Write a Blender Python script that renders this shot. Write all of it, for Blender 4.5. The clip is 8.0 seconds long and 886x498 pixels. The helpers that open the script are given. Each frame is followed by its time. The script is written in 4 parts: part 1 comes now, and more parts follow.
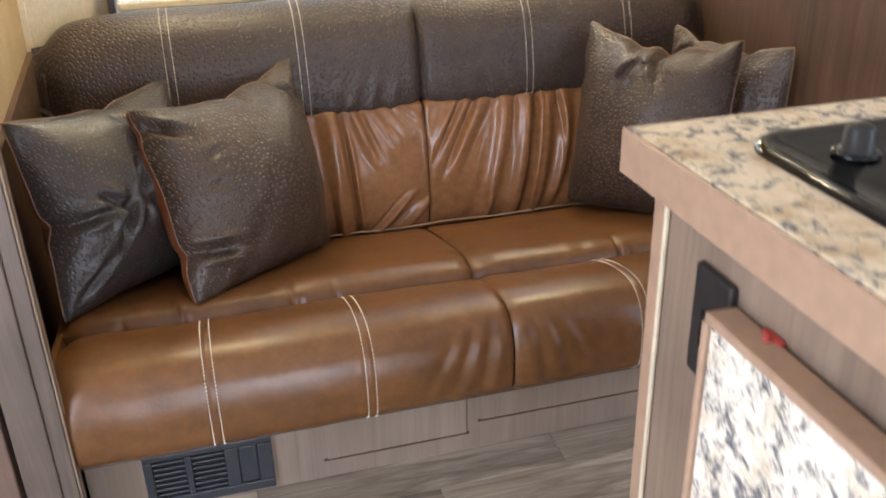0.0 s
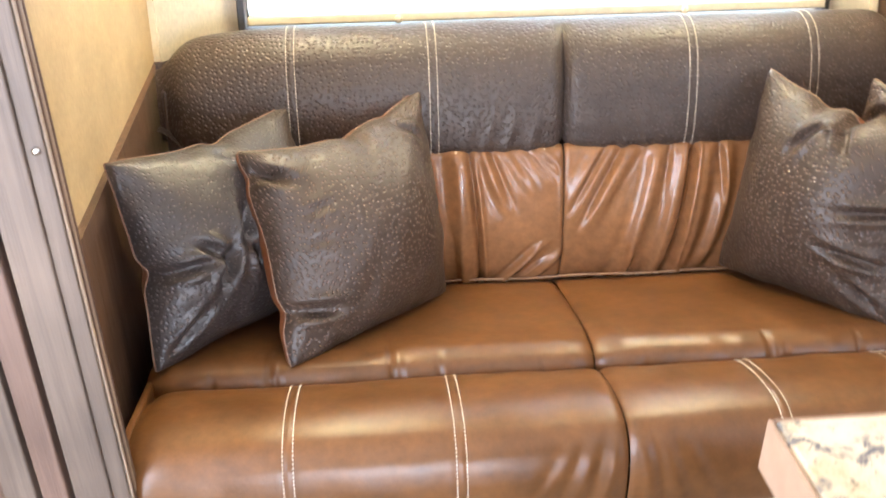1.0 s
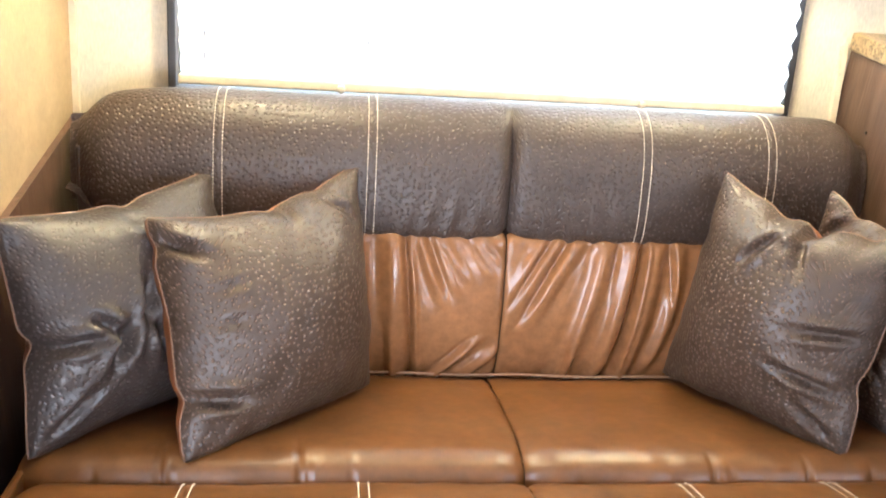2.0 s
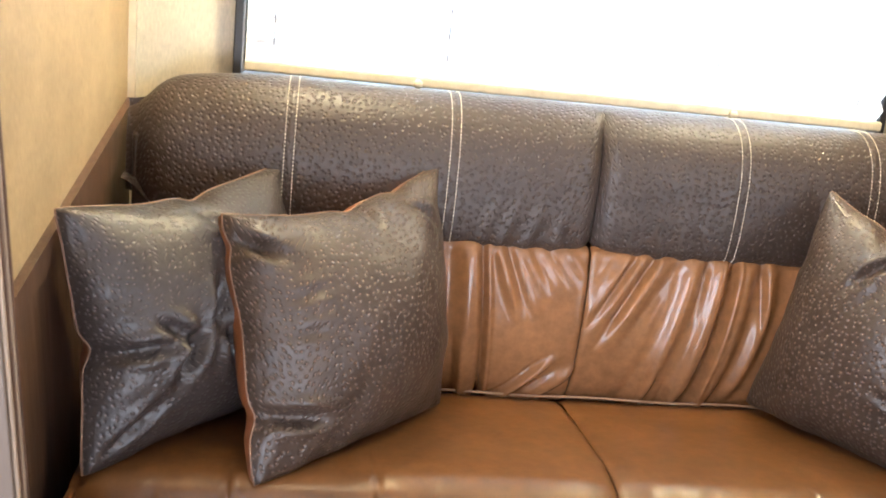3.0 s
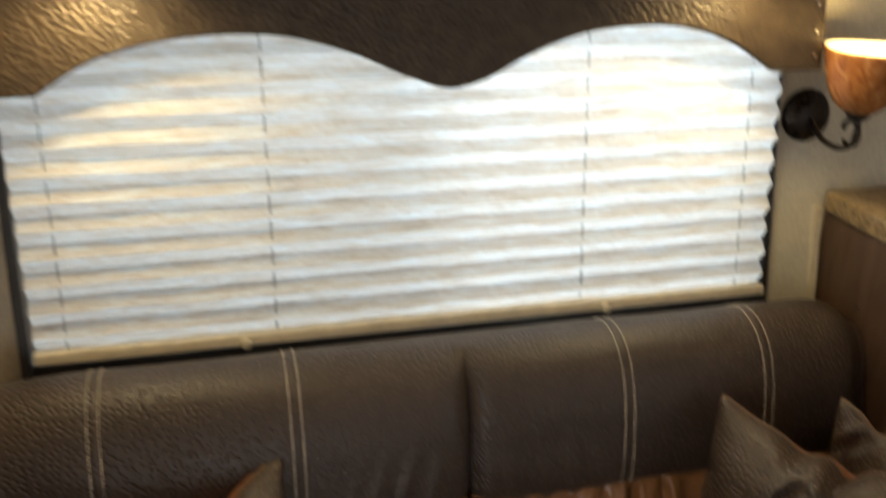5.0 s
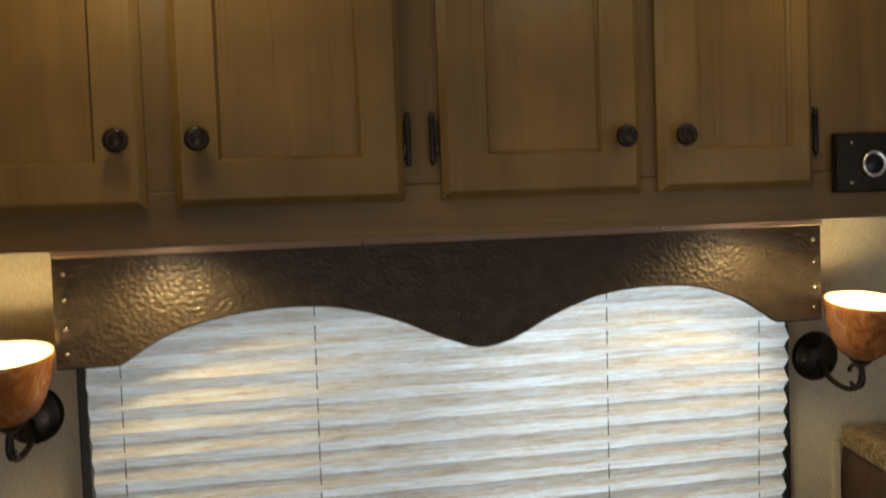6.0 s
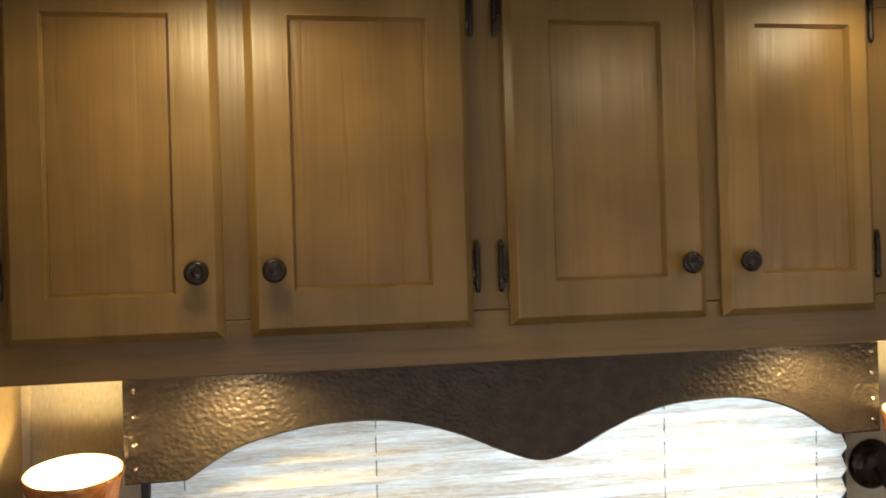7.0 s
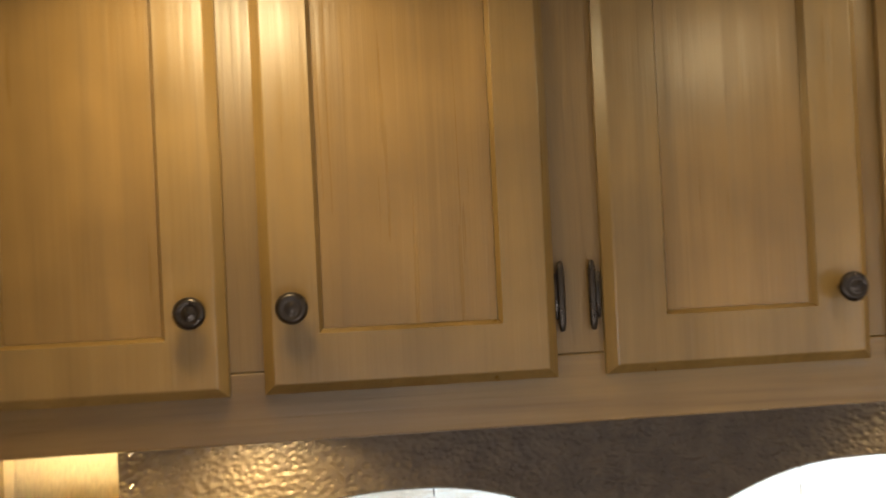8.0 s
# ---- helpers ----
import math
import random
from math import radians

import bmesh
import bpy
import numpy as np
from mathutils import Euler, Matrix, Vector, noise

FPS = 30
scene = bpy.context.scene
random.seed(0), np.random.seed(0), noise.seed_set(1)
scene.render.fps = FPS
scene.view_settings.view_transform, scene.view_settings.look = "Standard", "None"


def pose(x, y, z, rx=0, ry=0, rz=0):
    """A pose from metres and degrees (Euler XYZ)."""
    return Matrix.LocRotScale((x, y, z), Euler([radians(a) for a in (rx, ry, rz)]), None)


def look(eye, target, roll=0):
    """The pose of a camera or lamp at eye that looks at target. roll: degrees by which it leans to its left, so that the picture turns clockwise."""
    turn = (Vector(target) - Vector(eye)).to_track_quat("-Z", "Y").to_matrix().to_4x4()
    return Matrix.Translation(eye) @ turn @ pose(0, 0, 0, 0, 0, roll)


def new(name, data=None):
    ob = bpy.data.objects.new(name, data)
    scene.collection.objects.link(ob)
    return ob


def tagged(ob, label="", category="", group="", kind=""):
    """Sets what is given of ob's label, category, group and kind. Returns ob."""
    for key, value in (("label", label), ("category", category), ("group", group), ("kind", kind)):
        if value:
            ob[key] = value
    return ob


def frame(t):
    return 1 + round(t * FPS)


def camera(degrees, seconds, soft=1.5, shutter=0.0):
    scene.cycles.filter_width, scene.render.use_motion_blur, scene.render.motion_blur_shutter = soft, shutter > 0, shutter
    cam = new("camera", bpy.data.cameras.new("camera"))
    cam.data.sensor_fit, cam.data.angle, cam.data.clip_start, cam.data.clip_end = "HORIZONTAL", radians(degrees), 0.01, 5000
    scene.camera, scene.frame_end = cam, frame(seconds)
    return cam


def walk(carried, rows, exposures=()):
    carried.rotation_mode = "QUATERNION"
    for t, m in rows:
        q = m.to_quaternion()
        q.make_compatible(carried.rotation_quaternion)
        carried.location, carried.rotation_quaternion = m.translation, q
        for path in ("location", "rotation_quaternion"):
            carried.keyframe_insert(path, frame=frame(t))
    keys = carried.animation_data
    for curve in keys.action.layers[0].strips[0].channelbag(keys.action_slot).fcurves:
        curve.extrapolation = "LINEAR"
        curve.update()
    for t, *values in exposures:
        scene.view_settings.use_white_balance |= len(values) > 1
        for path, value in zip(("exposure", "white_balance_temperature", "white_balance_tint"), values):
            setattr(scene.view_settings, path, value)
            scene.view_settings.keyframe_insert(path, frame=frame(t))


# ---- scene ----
cam = camera(52.0, 8.0, soft=1.8, shutter=0.5)
PATH = [
    (0, (-0.5000, -2.1255, 1.2168), (-0.0280, -0.3901, 0.3417), -1.41),
    (0.5, (-0.4500, -1.9767, 1.3236), (-0.0961, -0.2738, 0.3364), -1.83),
    (1, (-0.3820, -1.8567, 1.3520), (-0.2500, -0.1210, 0.3672), -0.67),
    (1.5, (-0.3310, -1.8011, 1.3330), (-0.1580, -0.0297, 0.4206), 2.73),
    (2.8, (-0.4480, -1.6047, 1.2560), (-0.1629, 0.2141, 0.4747), 6.84),
    (3, (-0.4960, -1.5871, 1.2400), (-0.2161, 0.2189, 0.4276), 7.74),
    (3.5, (-0.4870, -1.4154, 1.2561), (-0.0258, 0.3755, 0.4944), 6.22),
    (4, (-0.3600, -1.3052, 1.3813), (0.1990, 0.4141, 0.5259), 1.32),
    (4.5, (-0.2250, -1.2138, 1.4396), (0.3590, 0.4756, 0.5424), -1.49),
    (5, (-0.3550, -1.2347, 1.5432), (0.1222, 0.5444, 0.7641), 1.42),
    (5.2, (-0.3850, -1.2729, 1.5644), (0.0860, 0.5658, 0.9340), 1.78),
    (6.3, (-0.3540, -1.3660, 1.7606), (0.0230, 0.5629, 1.3902), -0.56),
    (6.5, (-0.3750, -1.3636, 1.7886), (0.0020, 0.5711, 1.4497), -0.27),
    (7, (-0.4330, -1.3448, 1.8301), (-0.0729, 0.5991, 1.5272), -0.05),
    (7.5, (-0.4460, -1.2522, 1.8204), (-0.1270, 0.7025, 1.5421), -0.14),
    (8, (-0.3750, -1.0263, 1.8076), (-0.1680, 0.9407, 1.5111), -1.75),
]
EXPOSURES = [(0.0, 1.22, 5600, 12), (0.5, 1.54, 5550, 12), (1.0, 2.22, 5550, 12), (1.5, 2.36, 5550, 12), (3.0, 2.02, 5600, 12), (3.5, 1.35, 5800, 12), (4.0, 0.72, 6000, 11), (4.5, 0.25, 6300, 10), (5.0, -0.32, 6500, 10),
             (5.2, -0.60, 6500, 10), (6.3, -0.82, 6400, 10), (6.5, -0.78, 6400, 10), (7.0, -0.15, 6400, 10), (7.5, 0.15, 6400, 10), (8.0, 0.55, 6500, 10)]
walk(cam, [(t, look(e, g, r)) for t, e, g, r in PATH], EXPOSURES)

# ---- world, sun and lamps ----
SUN_UP, SUN_ROUND = 52.0, 200.0
world = bpy.data.worlds.new("sky")
world.use_nodes = True
scene.world = world
wn = world.node_tree
sky = wn.nodes.new("ShaderNodeTexSky")
sky.sky_type, sky.sun_disc = "NISHITA", False
sky.sun_elevation, sky.sun_rotation = radians(SUN_UP), radians(SUN_ROUND)
wn.links.new(sky.outputs[0], wn.nodes["Background"].inputs[0])
wn.nodes["Background"].inputs[1].default_value = 0.12


def lamp(name, kind, m, energy, colour, **more):
    data = bpy.data.lights.new(name, kind)
    data.energy, data.color = energy, colour
    for key, value in more.items():
        if key == "size":
            data.shape, data.size, data.size_y = "RECTANGLE", value[0], value[1]
        elif key == "radius":
            data.shadow_soft_size = value
        elif key == "angle":
            data.angle = radians(value)
        elif key == "cone":
            data.spot_size, data.spot_blend = radians(value[0]), value[1]
    ob = new(name, data)
    ob.matrix_world = m
    return ob


lamp("sun", "SUN", pose(0, 0, 6, 90 - SUN_UP, 0, 180 - SUN_ROUND), 5.0, (1.0, 0.92, 0.80), angle=0.5)

# The rear wall, with all that hangs on it, leans into the room by nine degrees, and the sofa leans with it.
LEAN = math.atan(0.16)
SLOPE = Matrix.Translation((0, 0, -0.215)) @ Matrix.Rotation(-LEAN, 4, "X")


def on_slope(x, y, z):
    return SLOPE @ Vector((x, y, z))


WARM = (1.0, 0.78, 0.36)
CEILING_LIGHTS = ((-0.50, -0.21, 6.4), (0.20, -0.36, 1.6), (0.45, -0.13, 2.4))
DAY = (0.93, 0.96, 1.0)
# daylight fill added behind the camera, in assumed openings: rear hatch, two side doors
lamp("east_fill_daylight", "AREA", look((1.84, -2.75, 1.15), (-0.3, -0.9, 0.5)), 8, DAY, size=(0.75, 1.7))
lamp("west_fill_daylight", "AREA", look((-1.585, -2.00, 0.95), (0.2, -1.5, 0.75)), 14, DAY, size=(0.80, 1.6))
lamp("window_daylight", "AREA", SLOPE @ look((0.15, 0.62, 1.75), (-0.01, 0.0, 1.28)), 27.5, (0.80, 0.94, 1.0), size=(1.7, 0.6))
lamp("rear_fill_daylight", "AREA", look((0.0, -4.08, 0.58), (0.0, -1.0, 0.55)), 27, DAY, size=(1.6, 1.0))
for x in (-0.50, 0.505):
    lamp("puck_bulb", "SPOT", Matrix.Translation(on_slope(x, -0.215, 1.630)) @ Matrix.Rotation(-LEAN, 4, "X"), 8.0, WARM, radius=0.03, cone=(165, 0.6))
for x in (-0.755, 0.745):
    lamp("sconce_bulb", "POINT", Matrix.Translation(on_slope(x, -0.13, 1.452)), 2.0, WARM, radius=0.016)
for x, y, watts in CEILING_LIGHTS:
    lamp("ceiling_bulb", "SPOT", Matrix.Translation((x, y, 2.015)), watts, (1.0, 0.80, 0.44), radius=0.06, cone=(172, 0.3))


# ---- materials ----
def graph(name):
    m = bpy.data.materials.new(name)
    m.use_nodes = True
    t = m.node_tree
    return m, t, t.nodes["Principled BSDF"]


def coords(t, scale=(1, 1, 1), turn=(0, 0, 0)):
    c = t.nodes.new("ShaderNodeTexCoord")
    m = t.nodes.new("ShaderNodeMapping")
    m.inputs["Scale"].default_value = scale
    m.inputs["Rotation"].default_value = [radians(a) for a in turn]
    t.links.new(c.outputs["Object"], m.inputs["Vector"])
    return m.outputs[0]


def noise_tex(t, vec, scale, detail=4.0, rough=0.55, warp=0.0):
    n = t.nodes.new("ShaderNodeTexNoise")
    n.inputs["Scale"].default_value, n.inputs["Detail"].default_value = scale, detail
    n.inputs["Roughness"].default_value, n.inputs["Distortion"].default_value = rough, warp
    t.links.new(vec, n.inputs["Vector"])
    return n.outputs["Fac"]


def cells(t, vec, scale, smooth=False):
    n = t.nodes.new("ShaderNodeTexVoronoi")
    n.feature = "SMOOTH_F1" if smooth else "F1"
    n.inputs["Scale"].default_value = scale
    t.links.new(vec, n.inputs["Vector"])
    return n.outputs["Distance"]


def ramp(t, fac, stops):
    n = t.nodes.new("ShaderNodeValToRGB")
    e = n.color_ramp.elements
    while len(e) < len(stops):
        e.new(0.5)
    for k, (p, c) in enumerate(stops):
        e[k].position = p
        e[k].color = (*c, 1) if len(c) == 3 else c
    t.links.new(fac, n.inputs[0])
    return n.outputs[0]


def grey(t, fac, lo, hi, a=0.0, b=1.0):
    return ramp(t, fac, [(a, (lo, lo, lo)), (b, (hi, hi, hi))])


def mix(t, fac, a, b, how="MIX"):
    n = t.nodes.new("ShaderNodeMix")
    n.data_type, n.blend_type = "RGBA", how
    for src, slot in ((fac, 0), (a, 6), (b, 7)):
        if isinstance(src, (int, float)):
            n.inputs[slot].default_value = src
        elif isinstance(src, tuple):
            n.inputs[slot].default_value = (*src, 1)
        else:
            t.links.new(src, n.inputs[slot])
    return n.outputs[2]


def bump(t, height, strength, distance, under=None):
    n = t.nodes.new("ShaderNodeBump")
    n.inputs["Strength"].default_value, n.inputs["Distance"].default_value = strength, distance
    t.links.new(height, n.inputs["Height"])
    if under is not None:
        t.links.new(under, n.inputs["Normal"])
    return n.outputs[0]


def wood(name, dark, light, grain=(1, 1, 0.06), rough=0.42, size=26.0, vary=0.25):
    m, t, p = graph(name)
    v = coords(t, grain)
    rings = noise_tex(t, v, size, 5, 0.6, 1.4)
    pores = noise_tex(t, coords(t, tuple(g * 7 if g > 0.5 else g * 2.5 for g in grain)), size * 1.6, 3, 0.6)
    broad = noise_tex(t, coords(t, (1, 1, 1)), 3.5, 3)
    c = ramp(t, rings, [(0.26, dark), (0.70, light)])
    c = mix(t, grey(t, pores, 0.0, 0.26, 0.55, 0.78), c, tuple(0.45 * d for d in dark))
    c = mix(t, 1.0, c, grey(t, broad, 1.0 - vary, 1.0 + vary, 0.3, 0.7), "MULTIPLY")
    inf = t.nodes.new("ShaderNodeObjectInfo")
    c = mix(t, 1.0, c, grey(t, inf.outputs["Random"], 0.88, 1.10), "MULTIPLY")
    t.links.new(c, p.inputs["Base Color"])
    t.links.new(grey(t, pores, rough - 0.04, rough + 0.14, 0.3, 0.7), p.inputs["Roughness"])
    t.links.new(bump(t, pores, 0.6, 0.0012), p.inputs["Normal"])
    return m


def leather(name, base, other, rough, ostrich=False, scuff=0.35, quills=0.85):
    m, t, p = graph(name)
    v = coords(t)
    broad = noise_tex(t, v, 9.0, 2, 0.5)
    fine = noise_tex(t, v, 190.0, 2, 0.5)
    grain = cells(t, v, 260.0)
    c = ramp(t, broad, [(0.2, other), (0.8, base)])
    c = mix(t, grey(t, noise_tex(t, v, 22.0, 1, 0.5), 0.0, scuff, 0.2, 0.9), c, tuple(min(1.0, 1.5 * b) for b in base))
    r = grey(t, noise_tex(t, v, 18.0, 2, 0.5), rough - 0.02, rough + 0.03, 0.2, 0.8)
    c = mix(t, 1.0, c, grey(t, noise_tex(t, v, 46.0, 4, 0.65), 0.82, 1.16, 0.3, 0.7), "MULTIPLY")
    n = bump(t, noise_tex(t, v, 55.0, 3, 0.6, 0.4), 0.22, 0.0022)
    n = bump(t, fine, 0.14, 0.0006, n)
    n = bump(t, grain, 0.10, 0.0008, n)
    if ostrich:
        flat = t.nodes.new("ShaderNodeTexCoord").outputs["UV"]
        dots = t.nodes.new("ShaderNodeTexVoronoi")
        dots.voronoi_dimensions = "2D"
        dots.inputs["Scale"].default_value, dots.inputs["Randomness"].default_value = 90.0, 0.80
        t.links.new(flat, dots.inputs["Vector"])
        d = dots.outputs["Distance"]
        n = bump(t, ramp(t, d, [(0.0, (1, 1, 1)), (0.09, (0.82, 0.82, 0.82)), (0.21, (0.30, 0.30, 0.30)), (0.39, (0.0, 0.0, 0.0))]), 0.85 * ostrich, 0.0028, n)
        n = bump(t, noise_tex(t, v, 150.0, 3, 0.6, 0.4), 0.38, 0.0026, n)
        c = mix(t, grey(t, d, quills * ostrich, 0.0, 0.05, 0.17), c, tuple(min(1.0, 4.6 * b) for b in base))
    t.links.new(c, p.inputs["Base Color"])
    t.links.new(r, p.inputs["Roughness"])
    t.links.new(n, p.inputs["Normal"])
    return m


def plain(name, colour, rough, metal=0.0, spots=0.12, scale=40.0, relief=0.0):
    m, t, p = graph(name)
    v = coords(t)
    f = noise_tex(t, v, scale, 4, 0.6)
    c = mix(t, 1.0, colour, grey(t, f, 1.0 - spots, 1.0 + spots, 0.3, 0.7), "MULTIPLY")
    t.links.new(c, p.inputs["Base Color"])
    t.links.new(grey(t, noise_tex(t, v, scale * 0.4, 3), max(0.03, rough - 0.08), rough + 0.08, 0.3, 0.7), p.inputs["Roughness"])
    p.inputs["Metallic"].default_value = metal
    if relief:
        t.links.new(bump(t, f, 0.4, relief), p.inputs["Normal"])
    return m


def stone(name, pale, mid, dark, size, rough=0.22):
    m, t, p = graph(name)
    v = coords(t)
    a = noise_tex(t, v, size * 1.6, 6, 0.75, 0.3)
    b = noise_tex(t, v, size * 3.6, 6, 0.8, 0.5)
    k = noise_tex(t, v, size * 5.0, 4, 0.7)
    c = ramp(t, a, [(0.36, mid), (0.52, pale), (0.72, tuple(min(1, 1.12 * q) for q in pale))])
    c = mix(t, grey(t, b, 0.0, 0.95, 0.51, 0.60), c, dark)
    c = mix(t, grey(t, k, 0.0, 0.8, 0.60, 0.68), c, tuple(0.35 * q for q in dark))
    t.links.new(c, p.inputs["Base Color"])
    t.links.new(grey(t, k, rough - 0.05, rough + 0.1), p.inputs["Roughness"])
    return m


def papered(name, colour, rough=0.6):
    m, t, p = graph(name)
    v = coords(t)
    weave = noise_tex(t, coords(t, (1, 1, 0.25)), 260.0, 3, 0.6)
    blot = noise_tex(t, v, 9.0, 4, 0.6)
    c = mix(t, 1.0, colour, grey(t, blot, 0.88, 1.10, 0.3, 0.7), "MULTIPLY")
    c = mix(t, 1.0, c, grey(t, weave, 0.86, 1.12, 0.3, 0.7), "MULTIPLY")
    t.links.new(c, p.inputs["Base Color"])
    p.inputs["Roughness"].default_value = rough
    t.links.new(bump(t, weave, 0.3, 0.0006), p.inputs["Normal"])
    return m


def hammered(name):
    m, t, p = graph(name)
    v = coords(t, (1, 1, 1.25))
    dents = cells(t, v, 125.0, True)
    wob = noise_tex(t, v, 60.0, 3, 0.6)
    c = ramp(t, noise_tex(t, v, 30.0, 4, 0.6), [(0.3, (0.044, 0.029, 0.017)), (0.7, (0.075, 0.051, 0.030))])
    t.links.new(c, p.inputs["Base Color"])
    p.inputs["Metallic"].default_value = 0.30
    p.inputs["Roughness"].default_value = 0.44
    n = bump(t, dents, 0.8, 0.0034)
    t.links.new(bump(t, wob, 0.2, 0.003, n), p.inputs["Normal"])
    return m


def blind_cloth(name):
    m, t, p = graph(name)
    streak = noise_tex(t, coords(t, (1.0, 1.0, 16.0)), 11.0, 7, 0.78, 0.6)
    fibre = noise_tex(t, coords(t, (1.0, 1.0, 9.0)), 70.0, 5, 0.75, 0.5)
    c = ramp(t, streak, [(0.34, (0.54, 0.46, 0.39)), (0.46, (0.75, 0.67, 0.59)), (0.54, (0.84, 0.83, 0.83)), (0.66, (0.88, 0.96, 1.0))])
    c = mix(t, 1.0, c, grey(t, fibre, 0.76, 1.12, 0.3, 0.72), "MULTIPLY")
    tr = t.nodes.new("ShaderNodeBsdfTranslucent")
    df = t.nodes.new("ShaderNodeBsdfDiffuse")
    mx = t.nodes.new("ShaderNodeMixShader")
    t.links.new(c, tr.inputs["Color"])
    t.links.new(c, df.inputs["Color"])
    mx.inputs[0].default_value = 0.44
    t.links.new(df.outputs[0], mx.inputs[1])
    t.links.new(tr.outputs[0], mx.inputs[2])
    t.links.new(mx.outputs[0], t.nodes["Material Output"].inputs["Surface"])
    t.nodes.remove(p)
    return m


def amber_glass(name):
    m, t, p = graph(name)
    swirl = noise_tex(t, coords(t, (1, 1, 0.5)), 28.0, 5, 0.7, 2.2)
    c = ramp(t, swirl, [(0.3, (0.22, 0.07, 0.02)), (0.55, (0.42, 0.17, 0.055)), (0.75, (0.62, 0.36, 0.17))])
    tr = t.nodes.new("ShaderNodeBsdfTranslucent")
    mx = t.nodes.new("ShaderNodeMixShader")
    t.links.new(c, tr.inputs["Color"])
    t.links.new(c, p.inputs["Base Color"])
    p.inputs["Roughness"].default_value = 0.15
    mx.inputs[0].default_value = 0.20
    t.links.new(p.outputs[0], mx.inputs[1])
    t.links.new(tr.outputs[0], mx.inputs[2])
    t.links.new(mx.outputs[0], t.nodes["Material Output"].inputs["Surface"])
    return m


def glow(name, colour, strength):
    m, t, p = graph(name)
    p.inputs["Base Color"].default_value = (0.8, 0.8, 0.78, 1)
    p.inputs["Emission Color"].default_value = (*colour, 1)
    p.inputs["Emission Strength"].default_value = strength
    return m


def clear_glass(name):
    m, t, p = graph(name)
    p.inputs["Transmission Weight"].default_value = 1.0
    p.inputs["Roughness"].default_value = 0.0
    p.inputs["Base Color"].default_value = (0.95, 0.98, 0.97, 1)
    return m


def mesh_screen(name):
    m, t, p = graph(name)
    p.inputs["Base Color"].default_value = (0.10, 0.10, 0.11, 1)
    tr = t.nodes.new("ShaderNodeBsdfTransparent")
    mx = t.nodes.new("ShaderNodeMixShader")
    mx.inputs[0].default_value = 0.19
    t.links.new(tr.outputs[0], mx.inputs[1])
    t.links.new(p.outputs[0], mx.inputs[2])
    t.links.new(mx.outputs[0], t.nodes["Material Output"].inputs["Surface"])
    return m


def plank_vinyl(name):
    m, t, p = graph(name)
    inf = t.nodes.new("ShaderNodeObjectInfo")
    v = coords(t, (0.10, 1, 1))
    g = noise_tex(t, v, 34.0, 6, 0.7, 1.2)
    c = ramp(t, g, [(0.30, (0.15, 0.115, 0.085)), (0.50, (0.36, 0.29, 0.215)), (0.70, (0.60, 0.51, 0.39))])
    c = mix(t, 1.0, c, grey(t, inf.outputs["Random"], 0.50, 1.45), "MULTIPLY")
    t.links.new(c, p.inputs["Base Color"])
    p.inputs["Roughness"].default_value = 0.38
    t.links.new(bump(t, g, 0.25, 0.0006), p.inputs["Normal"])
    return m


OAK = wood("stained_oak", (0.130, 0.076, 0.020), (0.205, 0.122, 0.036), grain=(1, 1, 0.07), rough=0.31, size=8.0, vary=0.30)
OAK_PANEL = wood("stained_oak_panel", (0.128, 0.072, 0.019), (0.205, 0.118, 0.034), grain=(1, 1, 0.05), rough=0.29, size=9.0, vary=0.30)
OAK_FRAME = wood("stained_oak_frame", (0.105, 0.058, 0.015), (0.178, 0.105, 0.030), rough=0.36, size=15.0, vary=0.2)
OAK_RAIL = wood("stained_oak_rail", (0.092, 0.050, 0.013), (0.168, 0.098, 0.028), grain=(0.05, 1, 1), rough=0.36, size=15.0)
GREY_WOOD = wood("grey_brown_laminate", (0.105, 0.070, 0.050), (0.215, 0.155, 0.115), rough=0.45)
GREY_WOOD_LIGHT = wood("pale_brown_laminate", (0.150, 0.102, 0.070), (0.265, 0.188, 0.132), rough=0.45, size=16.0, vary=0.22)
RED_WOOD = wood("red_brown_laminate", (0.085, 0.050, 0.036), (0.150, 0.092, 0.066), rough=0.42)
BASE_WOOD = wood("tan_brown_laminate", (0.240, 0.175, 0.125), (0.320, 0.240, 0.175), rough=0.45, size=18.0, vary=0.12)
WARDROBE_WOOD = wood("dark_grey_brown_laminate", (0.080, 0.056, 0.042), (0.155, 0.112, 0.082), rough=0.48)
DARK_WOOD = wood("dark_walnut_laminate", (0.052, 0.027, 0.016), (0.125, 0.069, 0.041), rough=0.42)
EDGE_BAND = plain("tan_edge_band", (0.360, 0.235, 0.155), 0.38, spots=0.10, scale=60)
BROWN = leather("saddle_brown_leather", (0.152, 0.064, 0.019), (0.082, 0.034, 0.010), 0.34, scuff=0.30)
RUST = leather("gathered_brown_leather", (0.262, 0.120, 0.047), (0.205, 0.092, 0.036), 0.24, scuff=0.12)
DARK = leather("dark_ostrich_leather", (0.056, 0.036, 0.025), (0.040, 0.025, 0.017), 0.38, ostrich=0.90, quills=0.95)
DARK_BACK = leather("dark_ostrich_back_leather", (0.052, 0.035, 0.026), (0.040, 0.026, 0.019), 0.39, ostrich=0.85, quills=0.14)
DARK_SMOOTH = leather("dark_smooth_leather", (0.044, 0.033, 0.029), (0.034, 0.026, 0.023), 0.38, ostrich=0.60)
RUST_BACK = leather("rust_leather", (0.230, 0.080, 0.030), (0.170, 0.058, 0.022), 0.38)
THREAD = plain("cream_thread", (0.80, 0.71, 0.56), 0.7, spots=0.15, scale=300)
